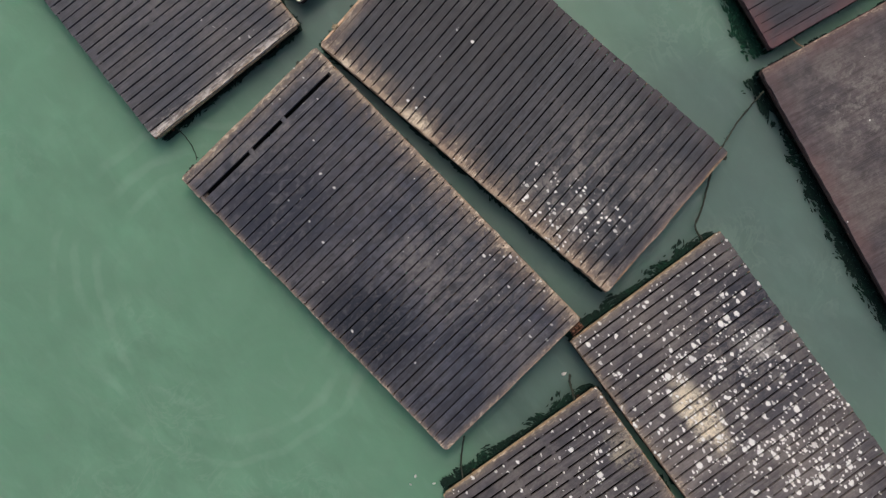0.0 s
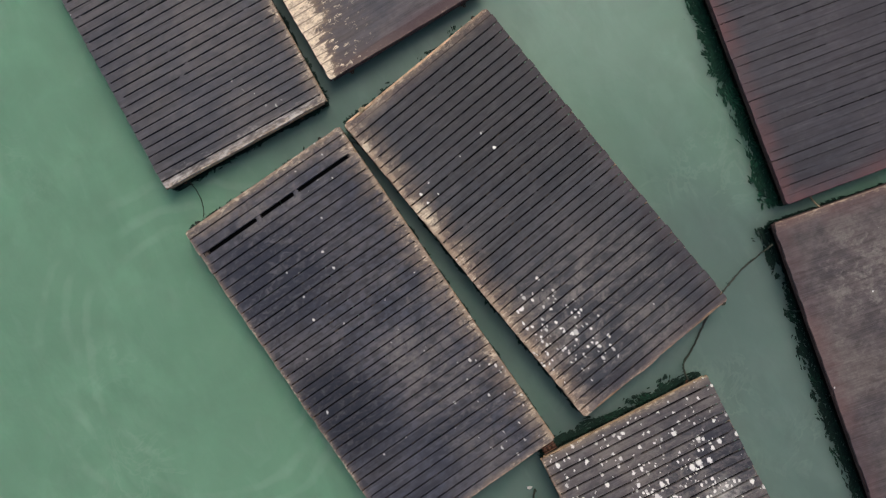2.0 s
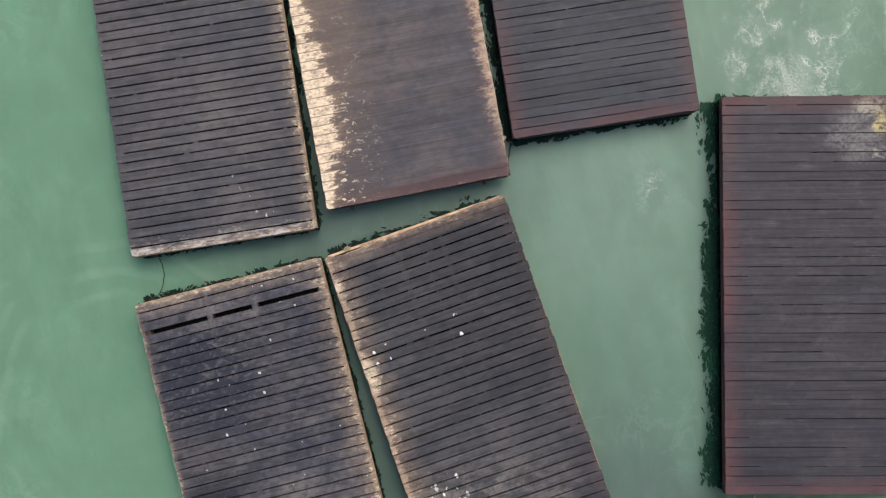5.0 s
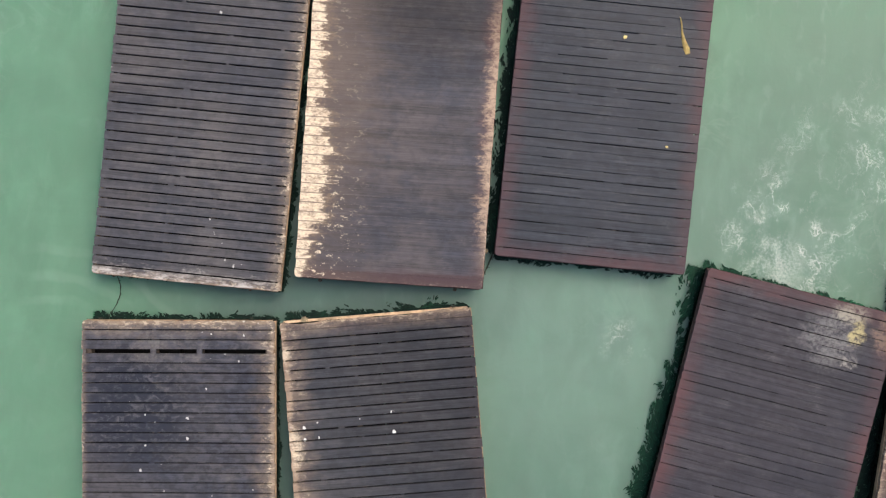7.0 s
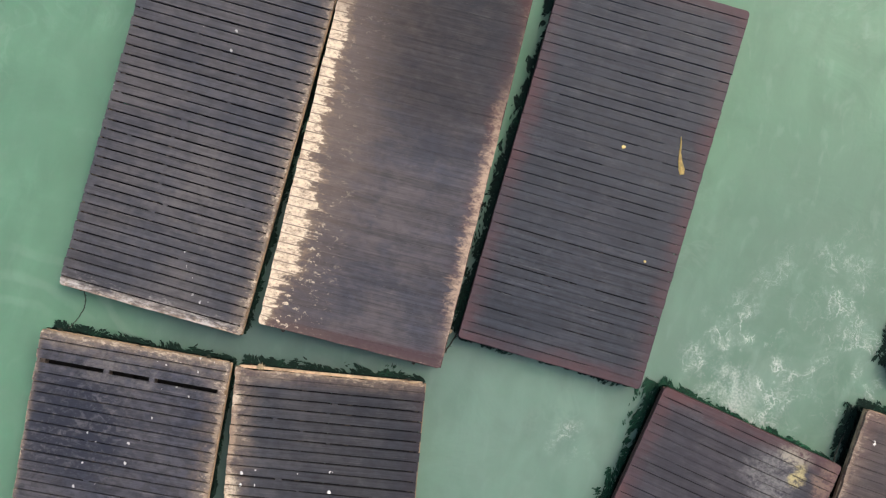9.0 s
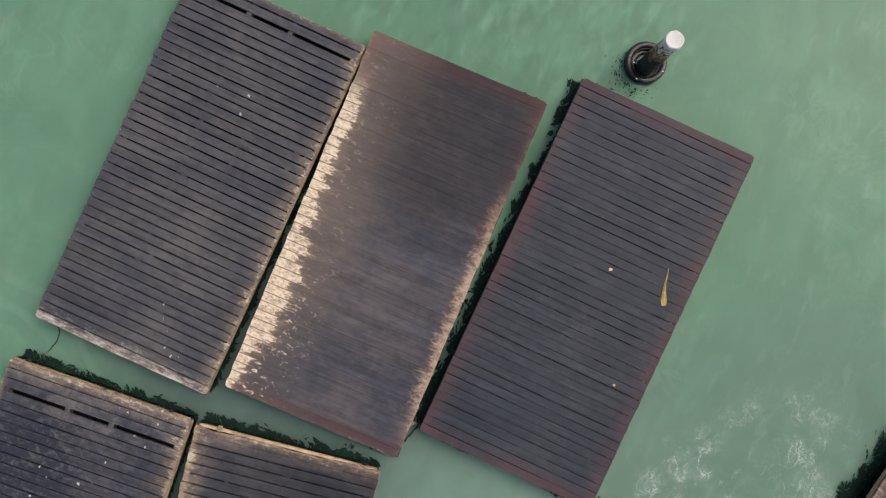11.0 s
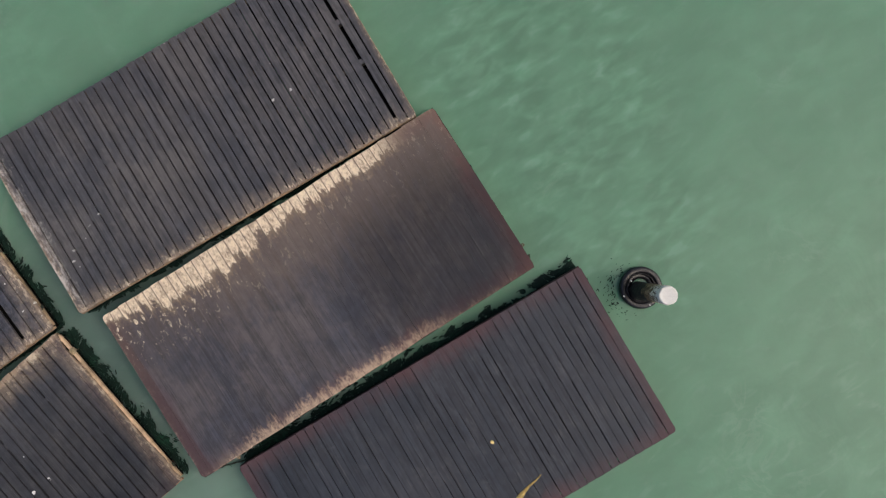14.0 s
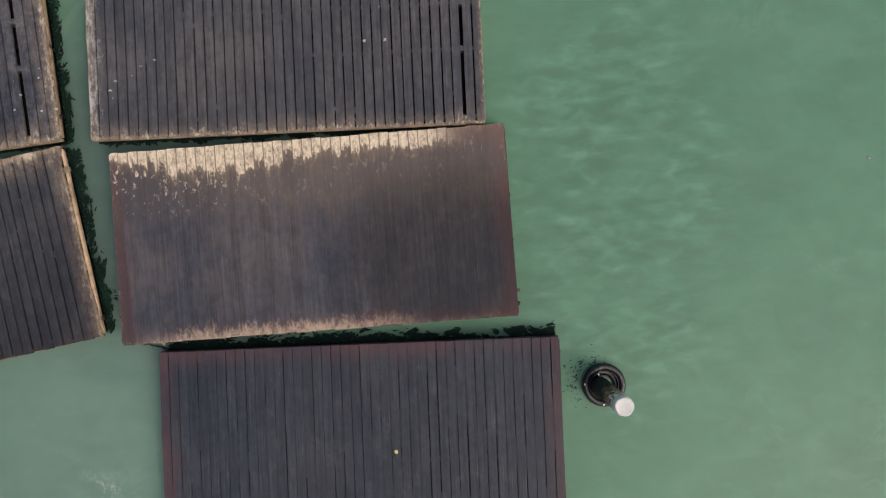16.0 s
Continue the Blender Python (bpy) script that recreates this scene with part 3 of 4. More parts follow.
def floating_dock(label, x, y, turn, w, l, pitch, gap, material, side, weed, joists, slots=(), jitter=0.010, slack=0.12, bolts=(), chew=0.010, skew=0.05, packed=0.05, knots=(), weed_look=None, rim=None):
    """A timber dock on floats. weed: reach of the weed on its left, right, lower and upper sides; slots: numbers of the boards, from the
    upper end, after which a board's edge is missing, with that gap's width."""
    rng = random.Random(label)
    dock = new("floating_dock")
    dock.matrix_basis = pose(x, y, 0, 0, 0, turn)
    tagged(dock, label, "dock", "floating docks")
    slots = dict(slots)
    count = round((l + gap - sum(slots.values())) / pitch)
    width = (l - sum(slots.values()) - (count - 1) * gap) / count
    ease = 0.003 if gap > 0.004 else 0.0016
    seams = []
    first = plank_mesh("end_plank", w, width, material, 0.06, 1, ease, chew)
    last = plank_mesh("end_plank", w, width, material, 0.06, -1, ease, chew)
    middle = plank_mesh("plank", w, width, material, c=ease)
    v = l / 2
    for k in range(count):
        rise = 0.003 if gap > 0.004 else 0.0004
        slip = 0.0 if k in (0, count - 1) else rng.uniform(-slack, slack) * gap
        m = pose(rng.uniform(-jitter, jitter), v - width / 2 + slip, DECK + rng.uniform(-rise, rise), rng.uniform(-100, 100) * rise, 0, rng.uniform(-skew, skew))
        shared("plank", first if k == 0 else last if k == count - 1 else middle, dock, m)
        v -= width
        wide = gap + slots.get(k + 1, 0.0)
        if k < count - 1:
            seams.append((v - wide / 2, wide))
        v -= wide
    for sv, wide in seams:
        if wide > 0.03:
            for f, long in ((0.012, 0.05), (JOISTS[1], 0.085), (JOISTS[2], 0.085), (0.975, 0.09)):
                bm = bmesh.new()
                box(bm, (f - 0.5) * w, sv, DECK - THICK / 2 - 0.007, long * rng.uniform(0.9, 1.1), wide + 0.012, THICK, 0.003)
                part("spacer", bm, material, dock)
    packing(dock, seams, w, packed, rng, material)
    top = DECK - THICK - 0.004
    for f in joists:
        bm = bmesh.new()
        box(bm, (f - 0.5) * w, 0, top - 0.08, 0.07, l - 0.12, 0.16, 0.004)
        part("joist", bm, JOIST, dock)
    for sx in (-1, 1):
        bm = bmesh.new()
        box(bm, sx * (w / 2 - 0.012), 0, top - 0.030, 0.04, l - 0.02, 0.06, 0.006)
        part("side_board", bm, side, dock)
    for sy in (-1, 1):
        # with rim, the upper end board takes a colour brightened as if lit
        proud = 0.011 if rim and sy > 0 else 0.0
        bm = bmesh.new()
        box(bm, 0, sy * (l / 2 - 0.014 + proud), top - 0.030 + proud * 0.9, w - 0.10, 0.04, 0.06, 0.006)
        for q in bm.verts:
            q.co.y += 0.007 * noise.noise(Vector((q.co.x * 6, l, sy)))
        part("end_board", bm, rim if proud else side, dock, "bare timber edge coloured bright as if lit" if proud else "")
    bm = bmesh.new()
    box(bm, 0, 0, 0, w * 0.475, l * 0.238, 0.40, 0.03)
    me = bpy.data.meshes.new("float")
    bm.to_mesh(me)
    bm.free()
    me.materials.append(FLOAT)
    for i in (-1, 1):
        for j in (-1.5, -0.5, 0.5, 1.5):
            shared("float", me, dock, pose(i * w * 0.245, j * l * 0.245, -0.02))
    a, b = w / 2 - 0.03, l / 2 - 0.03
    runs = [r for r in ((-a, -b, -a, b, -1, 0, weed[0]), (a, -b, a, b, 1, 0, weed[1]), (-a, -b, a, -b, 0, -1, weed[2]), (-a, b, a, b, 0, 1, weed[3])) if r[-1] > 0]
    if runs:
        seaweed("algae_fringe", runs, dock, rng, weed_look or ALGAE)
    for bx, by, turned in bolts:
        ring_bolt(dock, bx, by, 0.20, turned)
    for k, (bx, by, bz, size, old) in enumerate(knots):
        rope_knot(dock, bx, by, bz, size, PALE_ROPE if old else ROPE, label + str(k))
    return dock


floating_dock("dark weathered plank dock with a wide slot near one end", -3.121, -6.955, 3.554, 3.059, 6.189, 0.1577, 0.020,
              deck_material("slotted_deck", -3.121, -6.955, 3.554, 3.059, 6.189, (0.0565, 0.0601, 0.0781), (0.0858, 0.0825, 0.0921), wear=(0.02, 0.14, 0.03, 0.10), tan=(0.31, 0.235, 0.17), white=0.75, dot=0.72, bloom=((0.75, -1.2, 1.2, 2.6, 0.6), (0.2, 2.75, 2.0, 0.6, 0.6)), mottle=1.0, big=0.03, drops=0.006,
                            spots=((1.15, -2.1, 0.6, 1.2, 0.20), (0.7, 0.2, 1.0, 1.2, 0.03), (0.9, 2.8, 0.9, 0.6, 0.10)), wet=((-1.1, -0.6, 0.8, 1.6, 0.5),), stain=((-0.7, 1.7, 1.4, 1.3, 1.0), (-0.95, -0.8, 0.9, 1.3, 1.0), (0.1, -2.2, 0.9, 0.8, 0.5))),
              TAN_SIDE, (0.03, 0.03, 0.0, 0.09), JOISTS, ((3, 0.048),), bolts=((-1.3, 3.07, 0), (-1.0, -3.07, 180)), knots=((1.15, 3.11, 0.27, 0.035, 0), (-1.28, 3.11, 0.25, 0.04, 0)))
floating_dock("brown weathered plank dock spotted with droppings at one end", 0.237, -6.633, 8.363, 3.015, 6.178, 0.158, 0.022,
              deck_material("long_gap_deck", 0.237, -6.633, 8.363, 3.015, 6.178, (0.0480, 0.0510, 0.0610), (0.0690, 0.0680, 0.0740), wear=(0.16, 0.0, 0.01, 0.08), tan=(0.38, 0.285, 0.20), bloom=((-0.2, -2.1, 2.2, 1.9, 0.7), (-0.9, -2.0, 1.5, 1.8, 0.9)), mottle=0.5, big=0.30, dot=1.0, drops=0.0008,
                            spots=((-0.90, -1.85, 0.80, 1.2, 0.42), (-1.2, 1.3, 0.3, 0.5, 0.10)), red=0.15, smear=((-1.42, 1.1, 0.16, 0.42, (0.80, 0.68, 0.50), 0.75), (-1.44, 2.6, 0.10, 0.16, (0.7, 0.6, 0.45), 0.8)), wet=((1.0, 1.9, 2.2, 2.6, 0.50),)),
              TAN_SIDE, (0.05, 0.0, 0.0, 0.11), JOISTS, ((1, -0.016),), bolts=((1.45, -3.04, 180), (1.2, 3.06, 0), (-1.3, 3.06, 0)), chew=0.040, packed=0.09, rim=LIT_TIMBER, knots=((-1.12, 3.10, 0.29, 0.05, 1), (1.25, 3.11, 0.27, 0.035, 0), (1.42, -3.10, 0.25, 0.045, 0)))
floating_dock("plank dock thickly spattered with white bird droppings", -0.495, -13.267, -4.372, 3.021, 6.097, 0.1655, 0.030,
              deck_material("spattered_deck", -0.495, -13.267, -4.372, 3.021, 6.097, (0.0930, 0.0870, 0.0950), (0.1480, 0.1290, 0.1230), wear=(0.05, 0.0, 0.02, 0.03), bloom=((0.2, 0.4, 2.6, 4.5, 0.7),), mottle=0.6, big=0.9, drops=0.17, stain=((0.75, 1.3, 1.3, 1.7, 0.8),),
                            spots=((0.4, 0.2, 1.6, 2.6, 0.27),), smear=((-0.52, 0.85, 0.36, 0.95, (0.84, 0.74, 0.55), 0.9), (0.9, 1.2, 0.4, 0.4, (0.6, 0.58, 0.53), 0.5))),
              TAN_SIDE, (0.03, 0.0, 0.0, 0.13), JOISTS, bolts=((1.2, 3.03, 0), (-1.4, 3.03, 0)))
floating_dock("plank dock with scattered white droppings and a weedy end", -3.748, -13.835, -5.5, 3.05, 6.1, 0.1655, 0.035,
              deck_material("scattered_deck", -3.748, -13.835, -5.5, 3.05, 6.1, (0.0749, 0.0706, 0.0792), (0.1123, 0.0994, 0.0979), wear=(0.0, 0.06, 0.02, 0.03), bloom=((0.3, 0.4, 2.6, 4.5, 0.6),), mottle=0.5, drops=0.10,
                            spots=((0.9, 2.0, 1.0, 1.2, 0.15),), smear=((1.3, 2.0, 0.35, 0.5, (0.5, 0.44, 0.33), 0.6),)),
              TAN_SIDE, (0.05, 0.05, 0.0, 0.13), JOISTS, bolts=((1.2, 3.03, 0), (-0.9, 3.03, 0)))
floating_dock("grey plank dock with salt-bleached end and bare timber edge", -3.126, -0.213, -2.115, 2.999, 6.095, 0.152, 0.021,
              deck_material("grey_deck", -3.126, -0.213, -2.115, 2.999, 6.095, (0.0660, 0.0680, 0.0800), (0.0940, 0.0890, 0.0930), wear=(0.0, 0.09, 0.05, 0.02), white=0.6, dot=0.7, bloom=((0.2, -1.8, 2.2, 1.8, 0.25),), mottle=0.5, big=0.1, drops=0.001,
                            spots=((0.2, -2.4, 1.3, 0.6, 0.015),), salt=0.85),
              TAN_SIDE, (0.0, 0.06, 0.04, 0.0), JOISTS, ((2, 0.038),), bolts=((-1.2, -3.03, 180), (1.0, -3.03, 180)))
floating_dock("dark close-boarded dock with a pale rubbed-off edge", -0.017, -0.007, -0.331, 2.961, 6.115, 0.149, 0.0009,
              deck_material("close_boarded_deck", -0.017, -0.007, -0.331, 2.961, 6.115, (0.0546, 0.0578, 0.0740), (0.0930, 0.0840, 0.0880), wear=(0.04, 0.03, 0.03, 0.0), pale=1.0, red=0.8, red_low=0.4, band=0.17, even=0.10, pitch=0.1493, wet=((0.5, 2.2, 2.0, 2.6, 0.95),), drops=0.0),
              RED_SIDE, (0.0, 0.0, 0.0, 0.02), JOISTS, bolts=((-1.1, -3.06, 180), (1.05, -3.06, 180), (1.1, 3.06, 0)), knots=((1.49, -2.45, 0.25, 0.035, 1), (1.05, -3.08, 0.24, 0.025, 0), (1.30, 3.07, 0.24, 0.03, 0)))
floating_dock("dark plank dock with red-stained edges", 3.211, 0.495, -2.377, 2.971, 6.153, 0.147, 0.011,
              deck_material("red_edged_deck", 3.211, 0.495, -2.377, 2.971, 6.153, (0.0365, 0.0425, 0.0550), (0.0460, 0.0500, 0.0610), wear=(0.0, 0.0, 0.0, 0.0), red=0.48, drops=0.0),
              RED_SIDE, (0.15, 0.0, 0.07, 0.03), JOISTS, jitter=0.004, slack=0.3, skew=0.07, packed=0.5)
floating_dock("dark plank dock with red edges and a yellowish smear", 5.868, -5.856, -10.609, 3.047, 6.264, 0.148, 0.010,
              deck_material("smeared_deck", 5.868, -5.856, -10.609, 3.047, 6.264, (0.0415, 0.0412, 0.0515), (0.0525, 0.0495, 0.0585), wear=(0.0, 0.0, 0.0, 0.0), red=0.6, drops=0.0,
                            smear=((0.55, 2.55, 0.6, 0.6, (0.26, 0.255, 0.25), 0.6), (0.80, 2.98, 0.35, 0.22, (0.42, 0.39, 0.31), 0.7), (0.96, 2.72, 0.15, 0.26, (0.52, 0.45, 0.22), 0.9), (1.40, 2.80, 0.28, 0.45, (0.22, 0.15, 0.115), 0.8), (0.92, 2.25, 0.16, 0.14, (0.40, 0.38, 0.34), 0.7))),
              RED_SIDE, (0.20, 0.0, 0.03, 0.08), JOISTS, weed_look=GREEN_ALGAE, jitter=0.004, slack=0.3, skew=0.07, packed=0.5)
floating_dock("brown close-boarded dock with a weedy side", 4.307, -12.095, -11.814, 3.049, 6.097, 0.150, 0.0009,
              deck_material("brown_deck", 4.307, -12.095, -11.814, 3.049, 6.097, (0.0641, 0.0567, 0.0628), (0.1084, 0.0899, 0.0862), wear=(0.0, 0.0, 0.0, 0.04), bloom=((0.0, 1.0, 2.5, 3.5, 0.5), (-0.4, 1.8, 0.9, 1.0, 0.7)), red=0.4, even=0.04, drops=0.0015),
              RED_SIDE, (0.16, 0.0, 0.0, 0.04), JOISTS)
floating_dock("brown plank dock with bare orange timber sides", 9.363, -5.261, -5.0, 3.05, 6.1, 0.150, 0.004,
              deck_material("orange_edged_deck", 9.363, -5.261, -5.0, 3.05, 6.1, (0.062, 0.052, 0.055), (0.100, 0.080, 0.072), wear=(0.08, 0.03, 0.03, 0.06), red=0.3, drops=0.01),
              TAN_SIDE, (0.16, 0.0, 0.0, 0.12), JOISTS)
floating_dock("brown plank dock with a weedy corner", 10.53, 1.29, -11.0, 3.05, 6.1, 0.150, 0.004,
              deck_material("weedy_corner_deck", 10.53, 1.29, -11.0, 3.05, 6.1, (0.062, 0.052, 0.055), (0.100, 0.080, 0.072), wear=(0.08, 0.03, 0.03, 0.06), red=0.3, drops=0.01),
              TAN_SIDE, (0.20, 0.0, 0.10, 0.0), JOISTS)


# ---- ropes ----
def rope(label, pts, radius, material, frayed=0):
    """A slack rope through points, smoothed, with a lay of small waves and loose weed."""
    rng = random.Random(label)
    pts = [Vector(p) for p in pts]
    fine = []
    for i in range(len(pts) - 1):
        p0, p1, p2, p3 = pts[max(i - 1, 0)], pts[i], pts[i + 1], pts[min(i + 2, len(pts) - 1)]
        for k in range(8):
            t = k / 8
            q = 0.5 * (2 * p1 + (p2 - p0) * t + (2 * p0 - 5 * p1 + 4 * p2 - p3) * t * t + (3 * p1 - p0 - 3 * p2 + p3) * t ** 3)
            fine.append(q + Vector((rng.uniform(-1, 1), rng.uniform(-1, 1), rng.uniform(-0.3, 0.3))) * 0.006)
    fine.append(pts[-1])
    bm = bmesh.new()
    tube(bm, fine, [radius * rng.uniform(0.8, 1.25) for _ in fine], 8)
    ob = part("mooring_rope", bm, material)
    tagged(ob, label, "rope", "mooring ropes")
    if frayed:
        verts, faces = [], []
        for _ in range(frayed // 3):
            c = fine[rng.randrange(len(fine))]
            a, d = rng.uniform(0, math.tau), rng.uniform(0.02, 0.06)
            e = c + Vector((math.cos(a) * d, math.sin(a) * d, -0.01))
            n = Vector((-math.sin(a), math.cos(a), 0)) * 0.008
            i = len(verts)
            verts += [tuple(c + n), tuple(c - n), tuple(e - n * 0.3), tuple(e + n * 0.3)]
            faces.append((i, i + 1, i + 2, i + 3))
        weed = new("hanging_weed", data("hanging_weed", verts, faces, ALGAE))
        weed.parent = ob
        tagged(weed, "strands of dark weed", kind="stuff")
    return ob


rope("thin dark rope tying two plank docks end to end", [(-4.375, -3.20, 0.25), (-4.39, -3.45, 0.06), (-4.44, -3.68, 0.05), (-4.46, -3.88, 0.25)], 0.007, ROPE, 14)
rope("slack weedy rope from a dock corner to a weedy dock side", [(2.10, -9.36, 0.27), (2.45, -9.29, 0.14), (2.80, -9.20, 0.10), (3.30, -9.10, 0.24)], 0.014, ROPE, 60)
rope("weedy rope from a dock corner to a spotted dock", [(1.80, -9.52, 0.25), (1.62, -9.74, 0.05), (1.40, -9.90, 0.04), (1.06, -10.08, 0.08), (0.95, -10.26, 0.28)], 0.016, ROPE, 60)
rope("short dark rope from a dock end to a spotted dock", [(-4.10, -10.16, 0.27), (-4.30, -10.36, 0.06), (-4.50, -10.56, 0.06), (-4.60, -10.76, 0.27)], 0.013, ROPE, 20)
rope("loose bleached rope end by a spotted dock", [(-2.12, -10.58, 0.03), (-2.22, -10.70, 0.05), (-2.36, -10.93, 0.29)], 0.016, ROPE, 40)
rope("dark weedy rope between two dock corners", [(1.40, -2.95, 0.24), (1.52, -2.70, 0.05), (1.62, -2.40, 0.05), (1.80, -2.18, 0.2)], 0.012, ROPE, 40)
rope("thin dark rope between two dock corners", [(8.34, -2.10, 0.24), (8.16, -2.35, 0.06), (8.00, -2.75, 0.04), (7.84, -3.24, 0.24)], 0.009, ROPE)
rope("dark weedy rope from a dock corner to a dock end", [(8.47, -1.42, 0.24), (8.53, -1.62, 0.06), (8.66, -1.80, 0.05), (8.72, -2.06, 0.22)], 0.012, ROPE, 40)
rope("bleached rope loop joining two dock corners", [(4.22, -8.74, 0.26), (4.30, -8.86, 0.12), (4.28, -9.02, 0.26)], 0.014, PALE_ROPE)

# ---- pile and tyre ----
PX, PY = 2.735, 4.262
pile = new("mooring_pile")
pile.matrix_basis = pose(PX, PY, 0)
tagged(pile, "round mooring pile with a white cap and barnacles", "pile")
bm = bmesh.new()
lathe(bm, [(0.140, -2.5), (0.140, -0.2), (0.146, 0.0), (0.142, 0.25), (0.137, 0.5), (0.133, 0.8), (0.130, 1.0), (0.134, 1.15), (0.130, 1.27)], 40, wobble=0.12)
part("shaft", bm, PILE, pile, "dark brown pile shaft crusted with barnacles")
bm = bmesh.new()
lathe(bm, [(0.128, 1.25), (0.134, 1.262), (0.138, 1.31), (0.137, 1.35), (0.131, 1.374), (0.118, 1.384), (0.108, 1.378), (0.05, 1.376), (0.012, 1.377)], 40, wobble=0.09)
part("cap", bm, CAP, pile, "cream-white weathered cap")

tyre = new("rubber_tyre")
tyre.matrix_basis = pose(PX - 0.026, PY + 0.050, 0.05)
tagged(tyre, "black rubber tyre floating round a pile", "tyre")
bm = bmesh.new()
ring = [(0.288 + 0.054 * math.copysign(abs(math.cos(a)) ** 0.7, math.cos(a)), 0.062 * math.copysign(abs(math.sin(a)) ** 0.7, math.sin(a))) for a in [k * math.tau / 14 for k in range(14)]]
lathe(bm, ring, 48, wobble=0.01, closed=True)
part("tread", bm, RUBBER, tyre)
bm = bmesh.new()
ring = [(0.226 + 0.012 * math.cos(a), 0.018 + 0.016 * math.sin(a)) for a in [k * math.tau / 10 for k in range(10)]]
lathe(bm, ring, 40, closed=True)
part("inner_bead", bm, RUBBER, tyre)
# black disc added so the shaded water inside the tyre reads dark
bm = bmesh.new()
lathe(bm, [(0.145, -0.045), (0.262, -0.045), (0.262, -0.030), (0.145, -0.026)], 40, closed=True)
part("dark_infill", bm, RUBBER, tyre)
# small white blobs that stand in for glints on the wet rubber
for a, r in ((262, 0.315), (352, 0.30), (205, 0.20)):
    bm = bmesh.new()
    bmesh.ops.create_icosphere(bm, subdivisions=2, radius=0.014, matrix=Matrix.Translation((r * math.cos(radians(a)), r * math.sin(radians(a)), 0.068)) @ Matrix.Diagonal((1.2, 0.8, 0.4, 1)))
    part("dropping", bm, GLINT_FEATHER, tyre, "white blob standing in for a glint on wet rubber")

# ---- scraps ----
bm = bmesh.new()
path = [Vector(p) for p in ((4.24, 1.36, DECK), (4.27, 1.25, DECK), (4.285, 1.12, DECK), (4.32, 0.99, DECK), (4.37, 0.87, DECK), (4.395, 0.79, DECK))]
half = (0.007, 0.012, 0.017, 0.032, 0.050, 0.036)
rows = []
for i, (p, h) in enumerate(zip(path, half)):
    t = (path[min(i + 1, 5)] - path[max(i - 1, 0)]).normalized()
    n = Vector((-t.y, t.x, 0))
    rows.append([bm.verts.new(p + n * (h * k) + Vector((0, 0, z))) for k, z in ((-1, 0.005), (-0.6, 0.014), (0, 0.018), (0.7, 0.013), (1, 0.005))])
for a, b in zip(rows, rows[1:]):
    for k in range(4):
        bm.faces.new((a[k], a[k + 1], b[k + 1], b[k])).smooth = True
bmesh.ops.solidify(bm, geom=bm.faces[:], thickness=0.006)
tagged(part("yellow_scrap", bm, YELLOW), "long yellow scrap of peel lying on dark planks", "litter")
for x, y, r in ((3.41, 0.995, 0.035), (4.16, -0.665, 0.025)):
    bm = bmesh.new()
    bmesh.ops.create_icosphere(bm, subdivisions=2, radius=r, matrix=Matrix.Translation((x, y, DECK + r * 0.22)) @ Matrix.Diagonal((1.0, 0.75, 0.32, 1)))
    for q in bm.verts:
        q.co += Vector((noise.noise(q.co * 40), noise.noise(q.co * 40 + Vector((5, 0, 0))), 0)) * r * 0.3
    tagged(part("yellow_crumb", bm, YELLOW), "small yellow crumb on dark planks", "litter", "yellow crumbs")

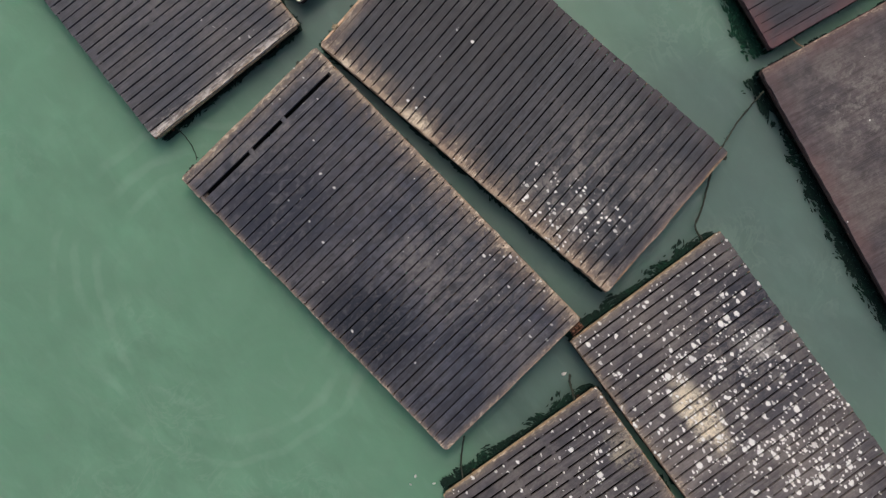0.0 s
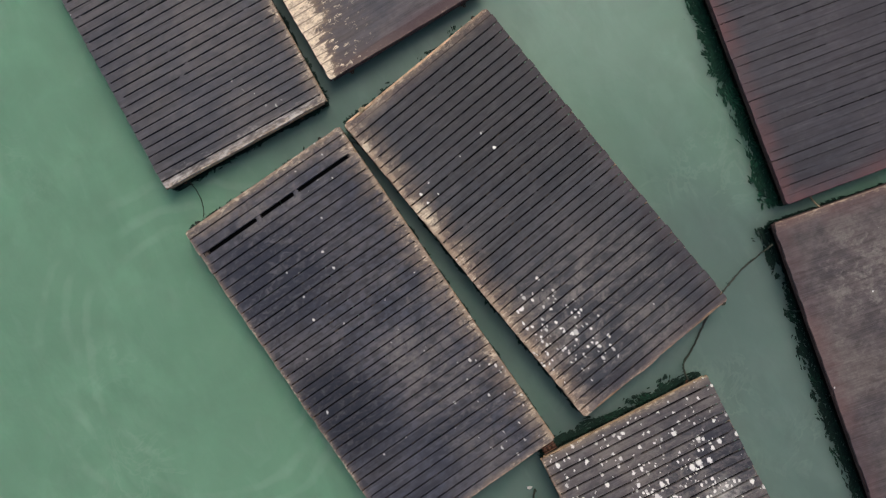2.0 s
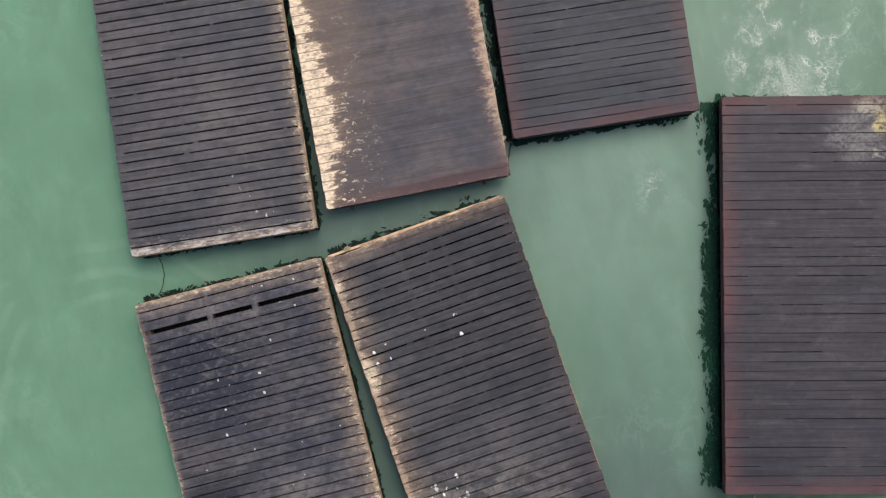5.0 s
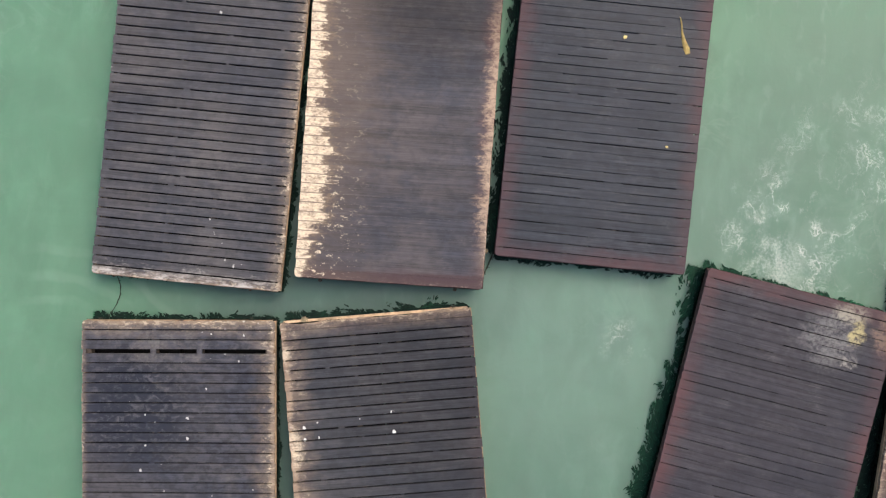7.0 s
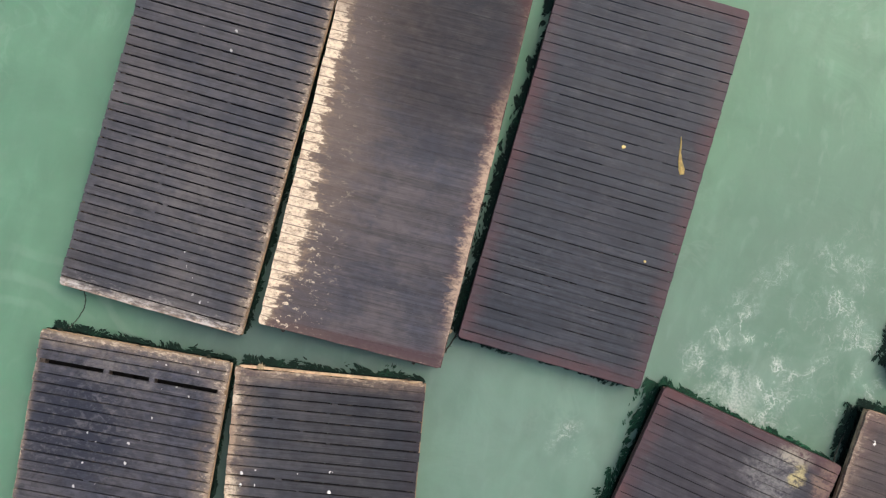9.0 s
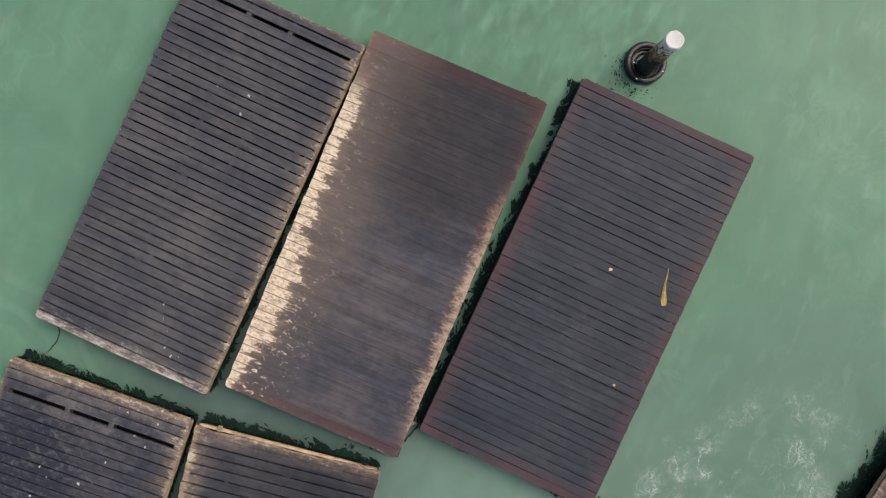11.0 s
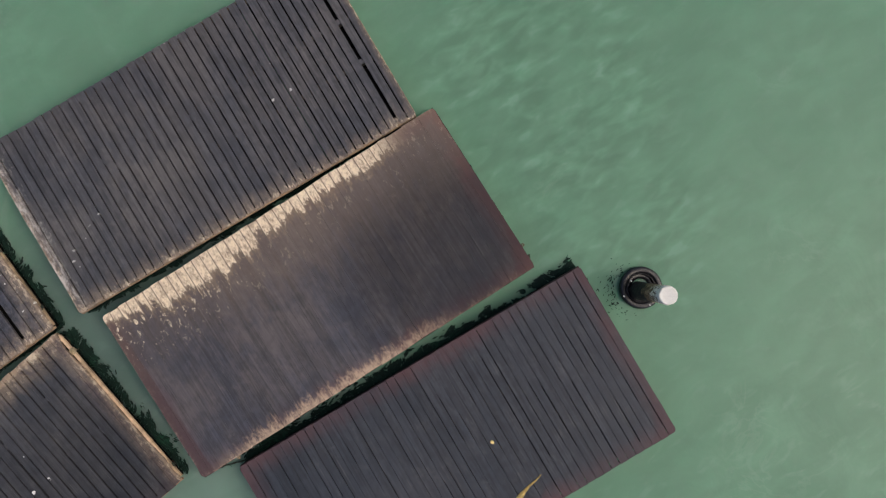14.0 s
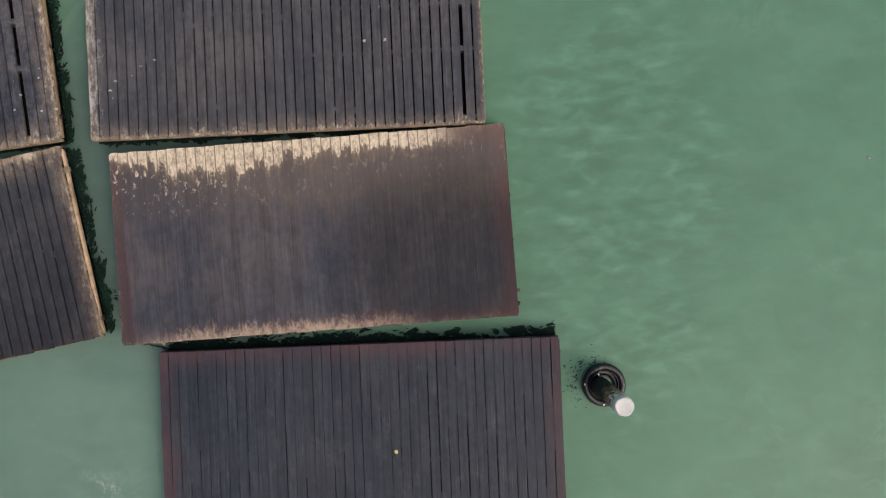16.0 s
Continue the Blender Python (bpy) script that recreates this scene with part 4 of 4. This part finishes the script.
# loose weed that drifts beside the pile
rng = random.Random(11)
verts, faces = [], []
for _ in range(110):
    a, d = rng.gauss(4.2, 0.55), 0.37 + abs(rng.gauss(0, 0.12))
    x, y = PX + math.cos(a) * d, PY + math.sin(a) * d
    t, q, i = a + 1.57 + rng.uniform(-0.7, 0.7), rng.uniform(0.006, 0.020), len(verts)
    for k in range(6):
        f = q * rng.uniform(0.5, 1.0)
        lx, ly = math.cos(k * 1.047) * f * 1.8, math.sin(k * 1.047) * f * 0.6
        verts.append((x + lx * math.cos(t) - ly * math.sin(t), y + lx * math.sin(t) + ly * math.cos(t), rng.uniform(0.004, 0.010)))
    faces.append(tuple(range(i, i + 6)))
tagged(new("floating_weed", data("floating_weed", verts, faces, ALGAE)), "scattered dark weed floating on the water", "seaweed", kind="stuff")


# ---- hinge between two docks ----
hinge = new("dock_hinge")
hinge.matrix_basis = pose(-1.56, -10.025, 0.27, 0, 0, 1)
tagged(hinge, "rusty steel hinge plates joining two plank docks", "hinge")
for dy in (-0.045, 0.045):
    bm = bmesh.new()
    box(bm, 0, dy, 0, 0.22, 0.014, 0.12, 0.004)
    part("plate", bm, RUST, hinge)
for dx in (-0.07, 0.0, 0.07):
    bm = bmesh.new()
    tube(bm, [(dx - 0.022, 0, 0.02), (dx + 0.022, 0, 0.02)], 0.034, 10)
    part("knuckle", bm, RUST, hinge)
bm = bmesh.new()
tube(bm, [(-0.12, 0, 0.02), (0.12, 0, 0.02)], 0.013, 8)
part("pin", bm, RUST, hinge)

# ---- feathers ----
for x, y, turn, long in ((-5.19, -10.20, 20, 0.060), (-5.34, -10.25, 75, 0.050), (-5.03, -10.49, 130, 0.060), (-2.19, -10.53, -35, 0.090), (-0.51, 8.82, 60, 0.070)):
    bm = bmesh.new()
    rows = []
    for k in range(6):
        t = k / 5
        half = 0.30 * long * math.sin(math.pi * min(0.12 + 0.86 * t, 1.0)) ** 0.8 + 0.002
        bend = 0.18 * long * t * t
        rows.append([bm.verts.new((long * (t - 0.5), bend + half * c, 0.006 + 0.010 * math.sin(math.pi * t) - 0.003 * abs(c))) for c in (-1, 0, 1)])
    for a, b in zip(rows, rows[1:]):
        for k in range(2):
            bm.faces.new((a[k], b[k], b[k + 1], a[k + 1])).smooth = True
    bmesh.ops.solidify(bm, geom=bm.faces[:], thickness=0.003)
    bmesh.ops.recalc_face_normals(bm, faces=bm.faces[:])
    feather = part("feather", bm, GLINT_FEATHER)
    feather.matrix_basis = pose(x, y, 0, 0, 0, turn)
    tagged(feather, "small white feather floating on green water", "feather", "floating feathers")
